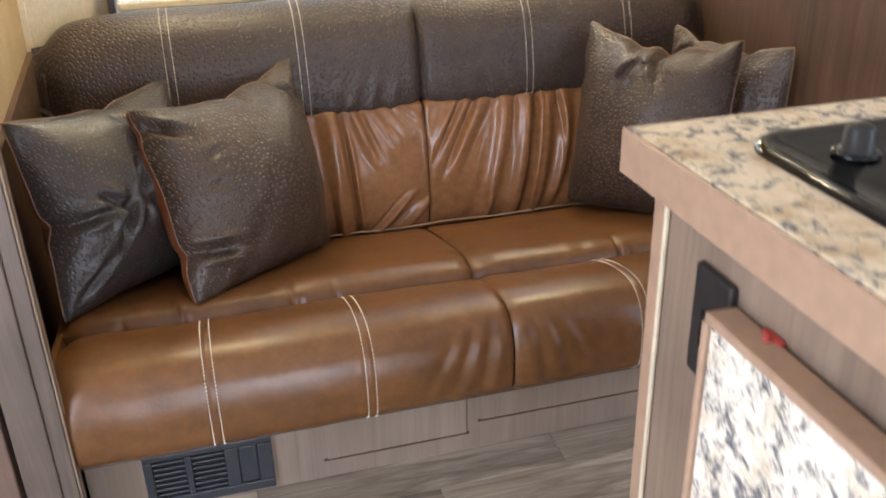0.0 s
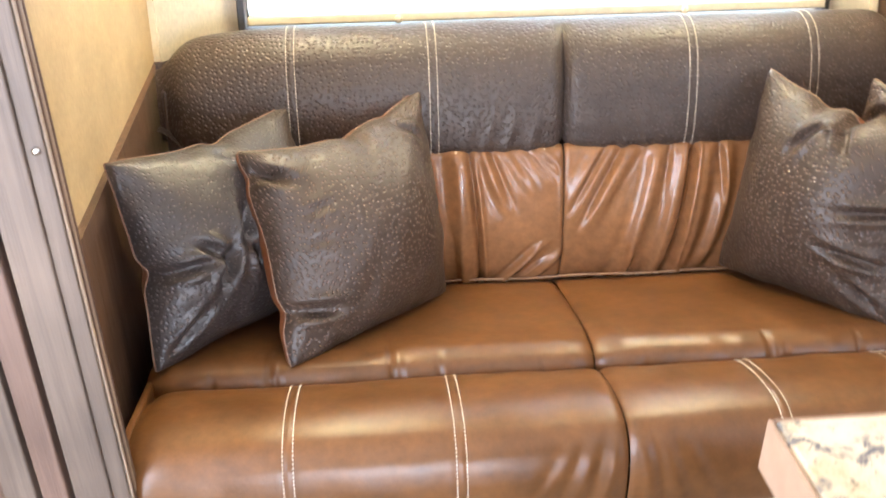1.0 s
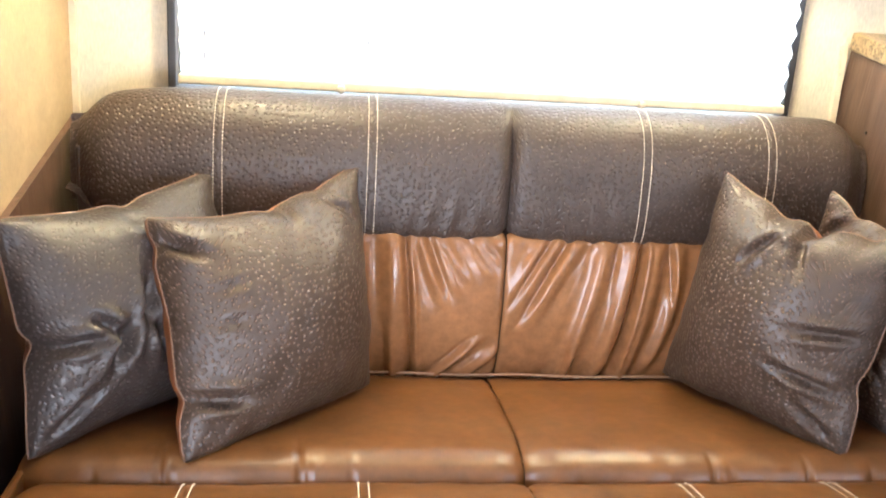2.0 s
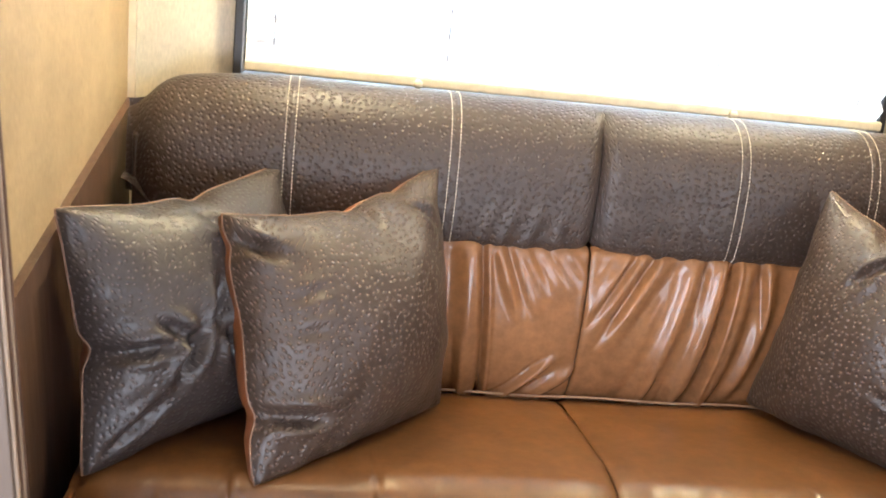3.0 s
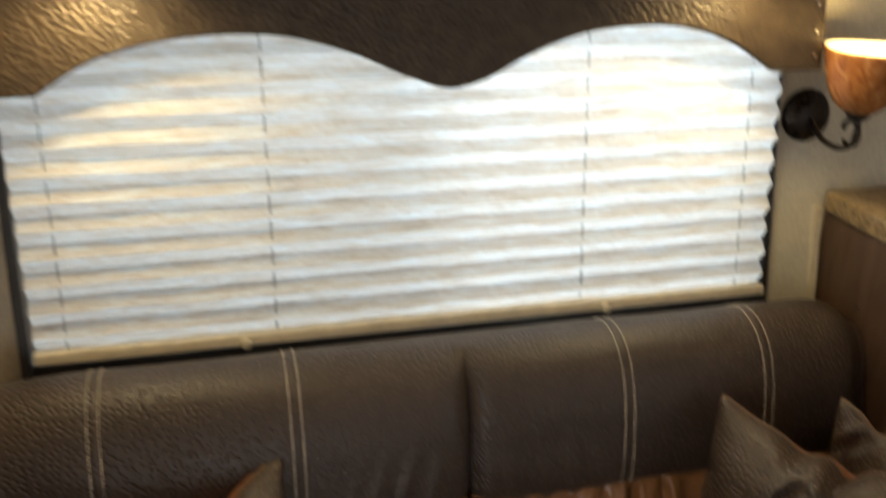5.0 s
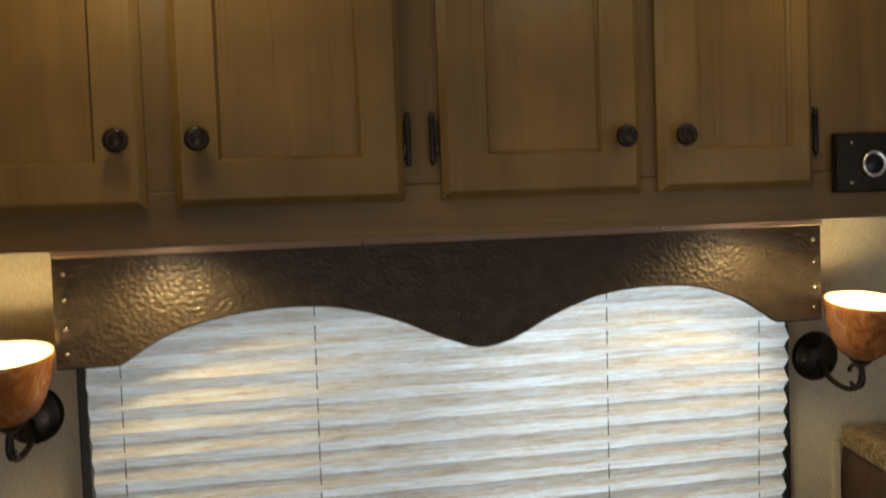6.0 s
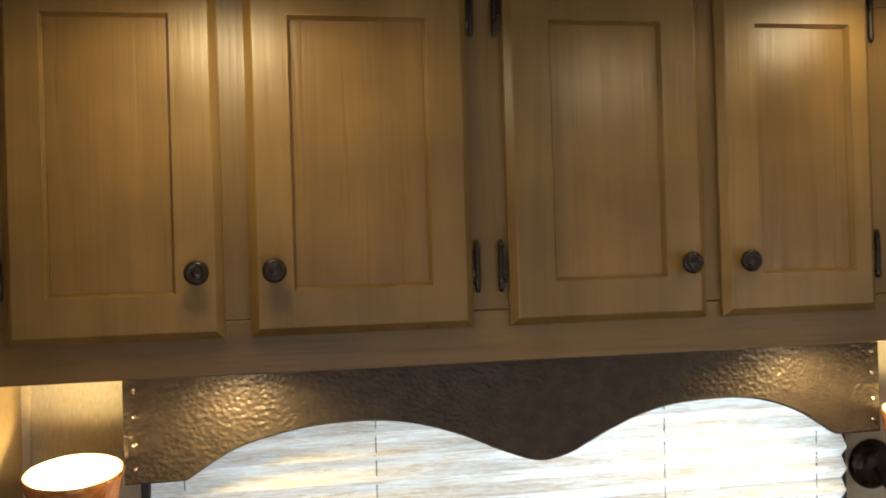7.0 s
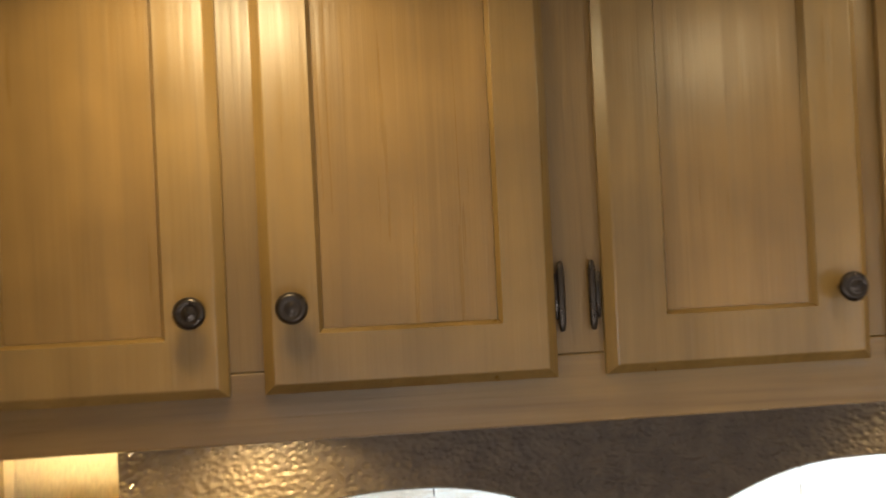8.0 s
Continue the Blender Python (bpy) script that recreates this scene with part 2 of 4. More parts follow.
PIPING = plain("tan_piping", (0.34, 0.19, 0.10), 0.45, scale=120)
SEAM = plain("dark_seam", (0.200, 0.112, 0.066), 0.45, scale=120)
WALL = papered("beige_wall_paper", (0.60, 0.535, 0.405))
TAN = papered("tan_wall_paper", (0.390, 0.280, 0.150))
GREY_WALL = papered("grey_wall_paper", (0.44, 0.42, 0.40))
CEILING = papered("white_ceiling_paper", (0.74, 0.71, 0.66))
HAMMERED = hammered("hammered_bronze")
CLOTH = blind_cloth("pleated_blind_cloth")
CREAM = plain("cream_plastic", (0.62, 0.53, 0.38), 0.4)
BLACK = plain("black_plastic", (0.018, 0.016, 0.016), 0.42, scale=90)
VENT_GREY = plain("charcoal_plastic", (0.032, 0.033, 0.036), 0.5, scale=90)
BRONZE = plain("oil_rubbed_bronze", (0.035, 0.026, 0.020), 0.30, metal=0.7, scale=70)
CHROME = plain("polished_chrome", (0.75, 0.75, 0.76), 0.09, metal=1.0, spots=0.03)
STEEL = plain("steel_screw", (0.55, 0.52, 0.48), 0.25, metal=1.0)
BLACK_GLASS = plain("black_glass", (0.006, 0.006, 0.007), 0.06, spots=0.02)
GRANITE = stone("cream_granite_laminate", (0.74, 0.62, 0.45), (0.53, 0.39, 0.23), (0.15, 0.145, 0.16), 11.0)
GRANITE_LEAF = stone("pale_granite_laminate", (0.78, 0.70, 0.57), (0.58, 0.48, 0.33), (0.12, 0.12, 0.135), 12.0)
GRANITE_BROWN = stone("brown_granite_laminate", (0.32, 0.225, 0.115), (0.15, 0.092, 0.042), (0.030, 0.021, 0.013), 30.0, 0.3)
AMBER = amber_glass("amber_marbled_glass")
# paler than the amber glass, to carry the bulb's brightness inside the bowl
LINING = plain("pale_bowl_liner", (0.86, 0.76, 0.52), 0.25, spots=0.05)
BULB = glow("warm_bulb", (1.0, 0.80, 0.45), 14.0)
PUCK = glow("lit_puck_lens", (1.0, 0.86, 0.62), 22.0)
GLASS = clear_glass("window_glass")
SCREEN = mesh_screen("insect_screen_mesh")
PLANK = plank_vinyl("weathered_plank_vinyl")
RED = plain("red_plastic", (0.42, 0.05, 0.04), 0.35)
EARTH = papered("dry_ground", (0.50, 0.34, 0.18), 0.9)

# ---- building helpers ----
ORIGIN = {}


def thing(name, label, category, at=(0, 0, 0), slope=False, group="", kind=""):
    ob = new(name)
    ob.empty_display_size = 0.05
    ob.matrix_world = (SLOPE if slope else Matrix()) @ Matrix.Translation(at)
    ORIGIN[ob] = Vector(at)
    return tagged(ob, label, category, group, kind)


def part(name, bm, material, parent, label="", smooth=False):
    """Links bm, given in the frame of the room (or of the slope), as one mesh under a thing or a part."""
    base = parent
    while base.parent is not None:
        base = base.parent
    bmesh.ops.translate(bm, verts=bm.verts, vec=-ORIGIN[base])
    bmesh.ops.recalc_face_normals(bm, faces=bm.faces)
    me = bpy.data.meshes.new(name)
    bm.to_mesh(me)
    bm.free()
    me.materials.append(material)
    if smooth:
        for f in me.polygons:
            f.use_smooth = True
    ob = new(name, me)
    ob.parent = parent
    return tagged(ob, label)


def structure(name, bm, material, slope=False, label="", category=""):
    me = bpy.data.meshes.new(name)
    bmesh.ops.recalc_face_normals(bm, faces=bm.faces)
    bm.to_mesh(me)
    bm.free()
    me.materials.append(material)
    ob = new(name, me)
    if slope:
        ob.matrix_world = SLOPE
    ORIGIN[ob] = Vector((0, 0, 0))
    return tagged(ob, label, category, kind="structure")


def box(x0, x1, y0, y1, z0, z1, bevel=0.0, steps=2, bm=None):
    own = bmesh.new()
    bmesh.ops.create_cube(own, size=1.0)
    for v in own.verts:
        v.co = Vector(((x0 + x1) / 2 + v.co.x * (x1 - x0), (y0 + y1) / 2 + v.co.y * (y1 - y0), (z0 + z1) / 2 + v.co.z * (z1 - z0)))
    if bevel:
        bmesh.ops.bevel(own, geom=own.edges[:], offset=bevel, segments=steps, affect="EDGES", profile=0.5)
    if bm is None:
        return own
    join(bm, own)
    return bm


def join(bm, other):
    me = bpy.data.meshes.new("join")
    other.to_mesh(me)
    other.free()
    bm.from_mesh(me)
    bpy.data.meshes.remove(me)
    return bm


def lathe(profile, centre, axis=(0, 0, 1), n=28, open_end=False):
    """A turned shape: profile rows (radius, height) along the axis from centre."""
    bm = bmesh.new()
    q = Vector((0, 0, 1)).rotation_difference(Vector(axis))
    rings = []
    for r, h in profile:
        rings.append([bm.verts.new(Vector(centre) + q @ Vector((r * math.cos(2 * math.pi * k / n), r * math.sin(2 * math.pi * k / n), h))) for k in range(n)])
    for a, b in zip(rings, rings[1:]):
        for k in range(n):
            bm.faces.new((a[k], a[(k + 1) % n], b[(k + 1) % n], b[k]))
    for ring, (r, h) in ((rings[0], profile[0]), (rings[-1], profile[-1])):
        if r > 1e-5 and not (open_end and ring is rings[-1]):
            bm.faces.new(ring)
    bmesh.ops.remove_doubles(bm, verts=bm.verts, dist=1e-6)
    return bm


def tube(points, r, n=8, closed=False):
    bm = bmesh.new()
    pts = [Vector(p) for p in points]
    rings = []
    for i, p in enumerate(pts):
        a = pts[i - 1] if (i or closed) else p
        b = pts[(i + 1) % len(pts)] if (i < len(pts) - 1 or closed) else p
        d = (b - a).normalized()
        u = d.orthogonal().normalized() if not rings else (last - d * last.dot(d)).normalized()
        last = u
        w = d.cross(u)
        rings.append([bm.verts.new(p + r * (math.cos(2 * math.pi * k / n) * u + math.sin(2 * math.pi * k / n) * w)) for k in range(n)])
    pairs = list(zip(rings, rings[1:])) + ([(rings[-1], rings[0])] if closed else [])
    for a, b in pairs:
        for k in range(n):
            bm.faces.new((a[k], a[(k + 1) % n], b[(k + 1) % n], b[k]))
    if not closed:
        bm.faces.new(rings[0])
        bm.faces.new(rings[-1])
    return bm


def smooth_line(pts, n):
    """n points along a smooth line through pts."""
    p = np.array(pts, float)
    d = np.r_[0, np.cumsum(np.linalg.norm(np.diff(p, axis=0), axis=1))]
    g = np.gradient(p, d, axis=0)
    s = np.linspace(0, d[-1], n)
    k = np.clip(np.searchsorted(d, s, side="right") - 1, 0, len(d) - 2)
    h = (d[k + 1] - d[k])
    u = ((s - d[k]) / h)[:, None]
    h = h[:, None]
    return ((2 * u**3 - 3 * u**2 + 1) * p[k] + (u**3 - 2 * u**2 + u) * h * g[k] + (3 * u**2 - 2 * u**3) * p[k + 1] + (u**3 - u**2) * h * g[k + 1])


def sheet(P):
    """A bmesh of a grid of points."""
    a, b = P.shape[:2]
    bm = bmesh.new()
    v = [[bm.verts.new(P[i, j]) for j in range(b)] for i in range(a)]
    # metres along both ways of the sheet, for the grain of the hide
    U = np.vstack([np.zeros((1, b)), np.cumsum(np.linalg.norm(np.diff(P, axis=0), axis=2), axis=0)])
    V = np.hstack([np.zeros((a, 1)), np.cumsum(np.linalg.norm(np.diff(P, axis=1), axis=2), axis=1)])
    uv = bm.loops.layers.uv.new("hide")
    for i in range(a - 1):
        for j in range(b - 1):
            k = ((i, j), (i + 1, j), (i + 1, j + 1), (i, j + 1))
            f = bm.faces.new([v[p][q] for p, q in k])
            for loop, (p, q) in zip(f.loops, k):
                loop[uv].uv = (U[p, q], V[p, q])
    return bm


def normals(P):
    n = np.cross(np.gradient(P, axis=0), np.gradient(P, axis=1))
    return n / np.maximum(np.linalg.norm(n, axis=2, keepdims=True), 1e-9)


def wave_noise(x, y, seed, n=9, low=8.0, high=60.0):
    r = np.random.RandomState(seed)
    out = 0 * x
    for _ in range(n):
        f = low * (high / low) ** r.rand()
        a = r.rand() * 6.283
        out = out + np.sin(f * (math.cos(a) * x + math.sin(a) * y) + 6.283 * r.rand()) * (low / f) ** 0.6
    return out / n ** 0.5


# ---- the shell of the trailer ----
structure("floor", box(-1.7, 2.0, -4.3, 0.6, -0.08, -0.004), plain("floor_screed", (0.06, 0.05, 0.045), 0.8), label="weathered grey-brown plank vinyl floor", category="floor")
structure("ground", box(-60, 60, -60, 60, -0.75, -0.70), EARTH, label="dry sandy ground outside the trailer", category="ground")
structure("ceiling", box(-1.7, 2.0, -4.3, 0.6, 2.05, 2.10), CEILING, label="plain white trailer ceiling", category="ceiling")


def pierced_wall(name, u0, u1, v0, v1, hole, place, material, slope=False, label=""):
    """A wall as four bars round one opening; place maps (u0, u1, v0, v1) to a box."""
    hu0, hu1, hv0, hv1 = hole
    bm = bmesh.new()
    for a in ((u0, hu0, v0, v1), (hu1, u1, v0, v1), (hu0, hu1, v0, hv0), (hu0, hu1, hv1, v1)):
        box(*place(*a), bm=bm)
    bmesh.ops.remove_doubles(bm, verts=bm.verts, dist=1e-5)
    return structure(name, bm, material, slope, label, "wall")


pierced_wall("wall_north", -0.90, 2.10, 0.20, 2.40, (-0.655, 0.635, 1.00, 1.60), lambda a, b, c, d: (a, b, 0.0, 0.05, c, d), WALL, True, "beige papered wall leaning inward, with a window")
# the next three openings are unseen, cut for the added fill lamps
pierced_wall("wall_east", -4.3, 0.6, 0.0, 2.05, (-3.15, -2.35, 0.02, 1.95), lambda a, b, c, d: (1.90, 1.95, a, b, c, d), GREY_WALL, False, "grey papered side wall with an assumed entrance, out of view")
pierced_wall("wall_west", -4.3, -0.78, 0.0, 2.05, (-2.42, -1.58, 0.02, 1.85), lambda a, b, c, d: (-1.65, -1.60, a, b, c, d), TAN, False, "tan papered side wall with an assumed doorway, out of view")
pierced_wall("wall_south", -1.60, 1.90, 0.0, 2.05, (-0.82, 0.82, 0.05, 1.10), lambda a, b, c, d: (a, b, -4.15, -4.10, c, d), WALL, False, "beige papered end wall with an assumed low hatch, out of view")

# the papered end wall beside the sofa: tan paper above, a dark rail and dark board below
def side_board(name, ya, yb, z_front, z_back, z_other, x0, x1, material, label):
    bm = bmesh.new()
    q = [(ya, z_front), (yb, z_back), (yb, z_other), (ya, z_other)]
    lo = [bm.verts.new((x0, y, z)) for y, z in q]
    hi = [bm.verts.new((x1, y, z)) for y, z in q]
    bm.faces.new(lo)
    bm.faces.new(hi)
    for k in range(4):
        bm.faces.new((lo[k], lo[(k + 1) % 4], hi[(k + 1) % 4], hi[k]))
    return structure(name, bm, material, False, label, "wall")


side_board("wall_sofa_end_upper", -0.76, 0.40, 0.640, 0.738, 2.05, -0.905, -0.865, TAN, "tan papered wall beside the sofa")
side_board("wall_sofa_end_lower", -0.76, 0.30, 0.640, 0.730, 0.0, -0.905, -0.858, DARK_WOOD, "dark wooden board beside the sofa")
rail = side_board("trim_sofa_end", -0.76, 0.17, 0.655, 0.733, 0.640, -0.865, -0.852, DARK_WOOD, "dark wooden edge trim")
structure("trim_corner_west", box(-0.866, -0.852, -0.012, 0.0, 0.55, 2.20), CREAM, True, "pale corner trim", "trim")
structure("trim_corner_east", box(0.768, 0.782, -0.010, 0.0, 0.60, 1.18), CREAM, True, "pale corner trim", "trim")

# ---- the wardrobe front at the end of the sofa ----
wardrobe = thing("wardrobe", "grey-brown laminate wardrobe front with fluted corner trim", "wardrobe", (-1.2, -0.80, 0))
part("fluted_trim", box(-0.812, -0.787, -0.795, -0.755, 0.0, 2.05, 0.002), WARDROBE_WOOD, wardrobe)
for k in range(4):
    part("flute", box(-0.7875, -0.7835, -0.790 + 0.009 * k, -0.7845 + 0.009 * k, 0.0, 2.05, 0.0012, 1), DARK_WOOD if k % 2 else BASE_WOOD, wardrobe)
part("post", box(-0.866, -0.812, -0.800, -0.760, 0.0, 2.05, 0.003), WARDROBE_WOOD, wardrobe)
part("door_stile", box(-0.912, -0.874, -0.803, -0.765, 0.03, 1.99, 0.003), RED_WOOD, wardrobe)
part("door_stile", box(-0.968, -0.921, -0.800, -0.762, 0.03, 1.99, 0.003), WARDROBE_WOOD, wardrobe)
part("door_panel", box(-1.45, -0.968, -0.786, -0.770, 0.03, 1.99, 0.002), DARK_WOOD, wardrobe)
part("backing", box(-1.60, -0.866, -0.756, -0.74, 0.0, 2.05), BLACK, wardrobe)
part("screw_cap", lathe([(0.0, 0.006), (0.004, 0.005), (0.006, 0.002), (0.006, 0.0)], (-0.798, -0.795, 0.915), (0, -1, 0), 14), CHROME, wardrobe, "white screw cap", True)
part("latch", box(-0.893, -0.875, -0.812, -0.803, 0.80, 0.85, 0.002), CHROME, wardrobe, "chrome latch")
part("bottom_rail", box(-1.45, -0.968, -0.795, -0.770, 0.03, 0.16, 0.003), WARDROBE_WOOD, wardrobe)

# ---- the half wall with a granite top ----
half = thing("half_wall", "dark walnut half wall beside the sofa", "half wall", (0.80, -0.25, 0))
part("panel", box(0.788, 0.815, -0.80, 0.175, 0.0, 0.945, 0.002), DARK_WOOD, half)
part("end_panel", box(0.8155, 1.60, -0.80, -0.775, 0.0, 0.945, 0.002), DARK_WOOD, half)
part("screw", lathe([(0.0, 0.003), (0.004, 0.002), (0.004, 0.0)], (0.788, 0.035, 0.80), (-1, 0, 0), 10), BLACK, half)
top = thing("granite_top", "brown speckled granite laminate counter top on the half wall", "counter top", (1.1, -0.25, 0.95))
part("slab", box(0.780, 1.62, -0.83, 0.175, 0.9455, 0.985, 0.006), GRANITE_BROWN, top)
structure("wall_niche", box(1.45, 1.50, -0.8, 0.5, 0.9, 2.05), GREY_WALL, False, "grey papered wall over the counter", "wall")

# ---- the window, its frame and the pleated blind ----
win = structure("window_1", box(-0.671, -0.655, -0.040, 0.045, 0.965, 1.60, 0.003), BLACK, True, "wide trailer window with a black frame", "window")
part("frame_side", box(0.636, 0.652, -0.040, 0.045, 0.965, 1.60, 0.003), BLACK, win)
part("window_sill", box(-0.671, 0.652, -0.034, 0.045, 0.965, 1.022, 0.003), BLACK, win)
part("frame_top", box(-0.671, 0.652, -0.016, 0.045, 1.600, 1.625, 0.003), BLACK, win)
pane = part("pane", box(-0.653, 0.634, 0.030, 0.035, 1.004, 1.598), GLASS, win, "clear window pane")
pane.visible_shadow = False
part("insect_screen", box(-0.653, -0.012, 0.0375, 0.0390, 1.004, 1.598), SCREEN, win, "grey insect screen over one half")
part("mullion", box(-0.012, -0.004, 0.0360, 0.045, 1.004, 1.598, 0.001, 1), BLACK, win)

blind = thing("pleated_blind", "pale streaked pleated cloth blind, fully lowered in the window", "blind", (0, -0.05, 1.02), True)
rows, zs = [], []
top_z, low_z, pitch = 1.615, 1.050, 0.0425
k, z = 0, low_z
while z < top_z:
    zs.append((z, -0.0085 if k % 2 else 0.0085))
    z += pitch / 2
    k += 1
bm = bmesh.new()
prev = None
r = np.random.RandomState(4)
for z, dy in zs:
    f = (z - low_z) / (top_z - low_z)
    y = -0.045 - 0.022 * f + dy
    wob = [0.0015 * r.randn() for _ in range(25)]
    line = [bm.verts.new((-0.645 - 0.010 * f + (1.275 + 0.018 * f) * i / 24, y + 0.5 * wob[i], z + 0.4 * wob[(i + 7) % 25])) for i in range(25)]
    if prev:
        for i in range(24):
            bm.faces.new((prev[i], prev[i + 1], line[i + 1], line[i]))
    prev = line
part("cloth", bm, CLOTH, blind)
rail = part("bottom_rail", box(-0.648, 0.632, -0.060, -0.036, 1.030, 1.050, 0.004), CREAM, blind, "cream bottom rail")
for x in (-0.324, 0.309):
    part("clip", lathe([(0.0, 0.010), (0.006, 0.009), (0.009, 0.006), (0.009, 0.0)], (x, -0.060, 1.036), (0, -1, 0), 16), CREAM, rail, "", True)
part("head_rail", box(-0.655, 0.645, -0.085, -0.045, 1.615, 1.64, 0.003), CREAM, blind)
for x in (-0.597, -0.272, 0.265, 0.575):
    part("cord", tube([(x, -0.0475, 1.035), (x, -0.058, 1.33), (x, -0.0685, 1.60)], 0.0009, 6), BLACK, blind)

# ---- the hammered valance ----
valance = thing("window_valance", "hammered dark bronze valance with a double arched lower edge", "valance", (0, -0.11, 1.64), True)
CURVE = [(-0.684, 1.447), (-0.588, 1.447), (-0.518, 1.489), (-0.426, 1.516), (-0.318, 1.5265), (-0.220, 1.519), (-0.130, 1.492), (-0.045, 1.455), (0.014, 1.438),
         (0.062, 1.447), (0.135, 1.482), (0.221, 1.514), (0.330, 1.527), (0.431, 1.520), (0.509, 1.493), (0.577, 1.450), (0.672, 1.447)]


def arch(x):
    left = [c for c in CURVE[1:16]]
    if x <= left[0][0] or x >= left[-1][0]:
        return 1.447
    pts = np.array(left)
    k = int(np.clip(np.searchsorted(pts[:, 0], x) - 1, 0, len(pts) - 2))
    g = np.gradient(pts[:, 1], pts[:, 0])
    h = pts[k + 1, 0] - pts[k, 0]
    u = (x - pts[k, 0]) / h
    return float((2 * u**3 - 3 * u**2 + 1) * pts[k, 1] + (u**3 - 2 * u**2 + u) * h * g[k] + (3 * u**2 - 2 * u**3) * pts[k + 1, 1] + (u**3 - u**2) * h * g[k + 1])


bm = bmesh.new()
cols = []
for x in np.linspace(-0.684, 0.672, 140):
    z = arch(x)
    cols.append([bm.verts.new((x, y, h)) for y, h in ((-0.118, 1.642), (-0.118, 0.5 * (1.642 + z)), (-0.118, z + 0.003), (-0.115, z), (-0.106, z), (-0.106, 1.642))])
for a, b in zip(cols, cols[1:]):
    for k in range(6):
        bm.faces.new((a[k], a[(k + 1) % 6], b[(k + 1) % 6], b[k]))
bm.faces.new(cols[0])
bm.faces.new(cols[-1])
part("face", bm, HAMMERED, valance)
for x0, x1 in ((-0.684, -0.676), (0.664, 0.672)):
    part("return", box(x0, x1, -0.1055, -0.001, 1.447, 1.642, 0.001, 1), HAMMERED, valance)
for x in (-0.667, 0.656):
    for z in (1.472, 1.512, 1.559, 1.600):
        part("screw", lathe([(0.0, 0.004), (0.003, 0.0035), (0.0042, 0.0015), (0.0042, 0.0)], (x, -0.118, z), (0, -1, 0), 10), STEEL, valance, "", True)

for a, b in ((-0.684, -0.190), (-0.1885, 0.345), (0.3465, 0.672)):
    part("top_trim", box(a, b, -0.1265, -0.1185, 1.626, 1.6405, 0.002, 1), EDGE_BAND, valance, "tan top trim strip")

# ---- the overhead cabinet ----
cab = thing("overhead_cabinet", "stained oak overhead cabinet with four shaker doors and bronze knobs", "cabinet", (0, -0.17, 1.65), True)
part("body", box(-0.862, 0.785, -0.310, -0.001, 1.656, 2.26), OAK_RAIL, cab)
FRAME_Y = (-0.330, -0.3105)
DOORS = [(-0.797, -0.508), (-0.471, -0.149), (-0.093, 0.219), (0.247, 0.512)]
STILES = [(0.055, 0.064), (0.061, 0.061), (0.068, 0.066), (0.062, 0.040)]
D0, D1 = 1.6955, 2.214
part("frame_rail", box(-0.862, 0.785, *FRAME_Y, 1.642, 1.7195, 0.002), OAK_RAIL, cab)
part("frame_rail", box(-0.862, 0.785, *FRAME_Y, 2.185, 2.26, 0.002), OAK_RAIL, cab)
for a, b in ((-0.862, -0.780), (-0.522, -0.455), (-0.162, -0.075), (0.209, 0.272), (0.502, 0.785)):
    part("frame_stile", box(a, b, *FRAME_Y, 1.720, 2.1845, 0.001, 1), OAK_FRAME, cab)


def door_frame(x0, x1, z0, z1, y0, y1, left, right):
    """Four mitred bars with a bevelled outer edge and a sloped inner edge; left and right are the stiles' widths."""
    bm = bmesh.new()
    loops = [(0.0, 0.0, y1), (0.0, 0.0, y0 + 0.011), (0.010, 0.0, y0 + 0.001), (0.012, 0.0, y0), (0.0, 1.0, y0), (0.0, 1.0, y0 + 0.002), (0.004, 1.0, y0 + 0.0085), (0.004, 1.0, y1)]
    rings = []
    for d, inner, y in loops:
        a, b, h = d + inner * left, d + inner * right, d + inner * 0.064
        rings.append([bm.verts.new(c) for c in ((x0 + a, y, z0 + h), (x1 - b, y, z0 + h), (x1 - b, y, z1 - h), (x0 + a, y, z1 - h))])
    for a, b in zip(rings, rings[1:] + rings[:1]):
        for k in range(4):
            bm.faces.new((a[k], a[(k + 1) % 4], b[(k + 1) % 4], b[k]))
    return bm


def knob(x, y, z, door):
    k = part("knob", lathe([(0.0075, 0.0), (0.0065, 0.012), (0.009, 0.014), (0.0165, 0.018), (0.0172, 0.021), (0.0150, 0.0245), (0.0105, 0.0262), (0.0100, 0.0250),
                            (0.0060, 0.0275), (0.0, 0.0285)], (x, y, z), (0, -1, 0), 26), BRONZE, door, "oil-rubbed bronze ringed knob", True)
    return k


def hinge(x, z, y, door, side):
    bm = lathe([(0.0, -0.040), (0.003, -0.038), (0.0045, -0.030), (0.0045, 0.030), (0.003, 0.038), (0.0, 0.040)], (x, y, z), (0, 0, 1), 12)
    box(x - 0.009 if side < 0 else x - 0.001, x + 0.001 if side < 0 else x + 0.009, y, y + 0.004, z - 0.026, z + 0.026, 0.001, 1, bm)
    part("hinge", bm, BRONZE, door, "dark bronze hinge", True)


for n, (a, b) in enumerate(DOORS):
    door = part("door", door_frame(a, b, D0, D1, -0.349, -0.3305, *STILES[n]), OAK, cab)
    part("panel", box(a + STILES[n][0] + 0.0045, b - STILES[n][1] - 0.0045, -0.3395, -0.332, D0 + 0.0685, D1 - 0.0685), OAK_PANEL, door)
    left_hung = n in (0, 2)
    kx = (b - 0.034) if left_hung else (a + 0.034)
    knob(kx, -0.349, 1.789 if n < 2 else 1.781, door)
    hx = (a - 0.012) if left_hung else (b + 0.008)
    for z in (1.785, 2.165):
        hinge(hx, z, -0.336, door, 1 if left_hung else -1)

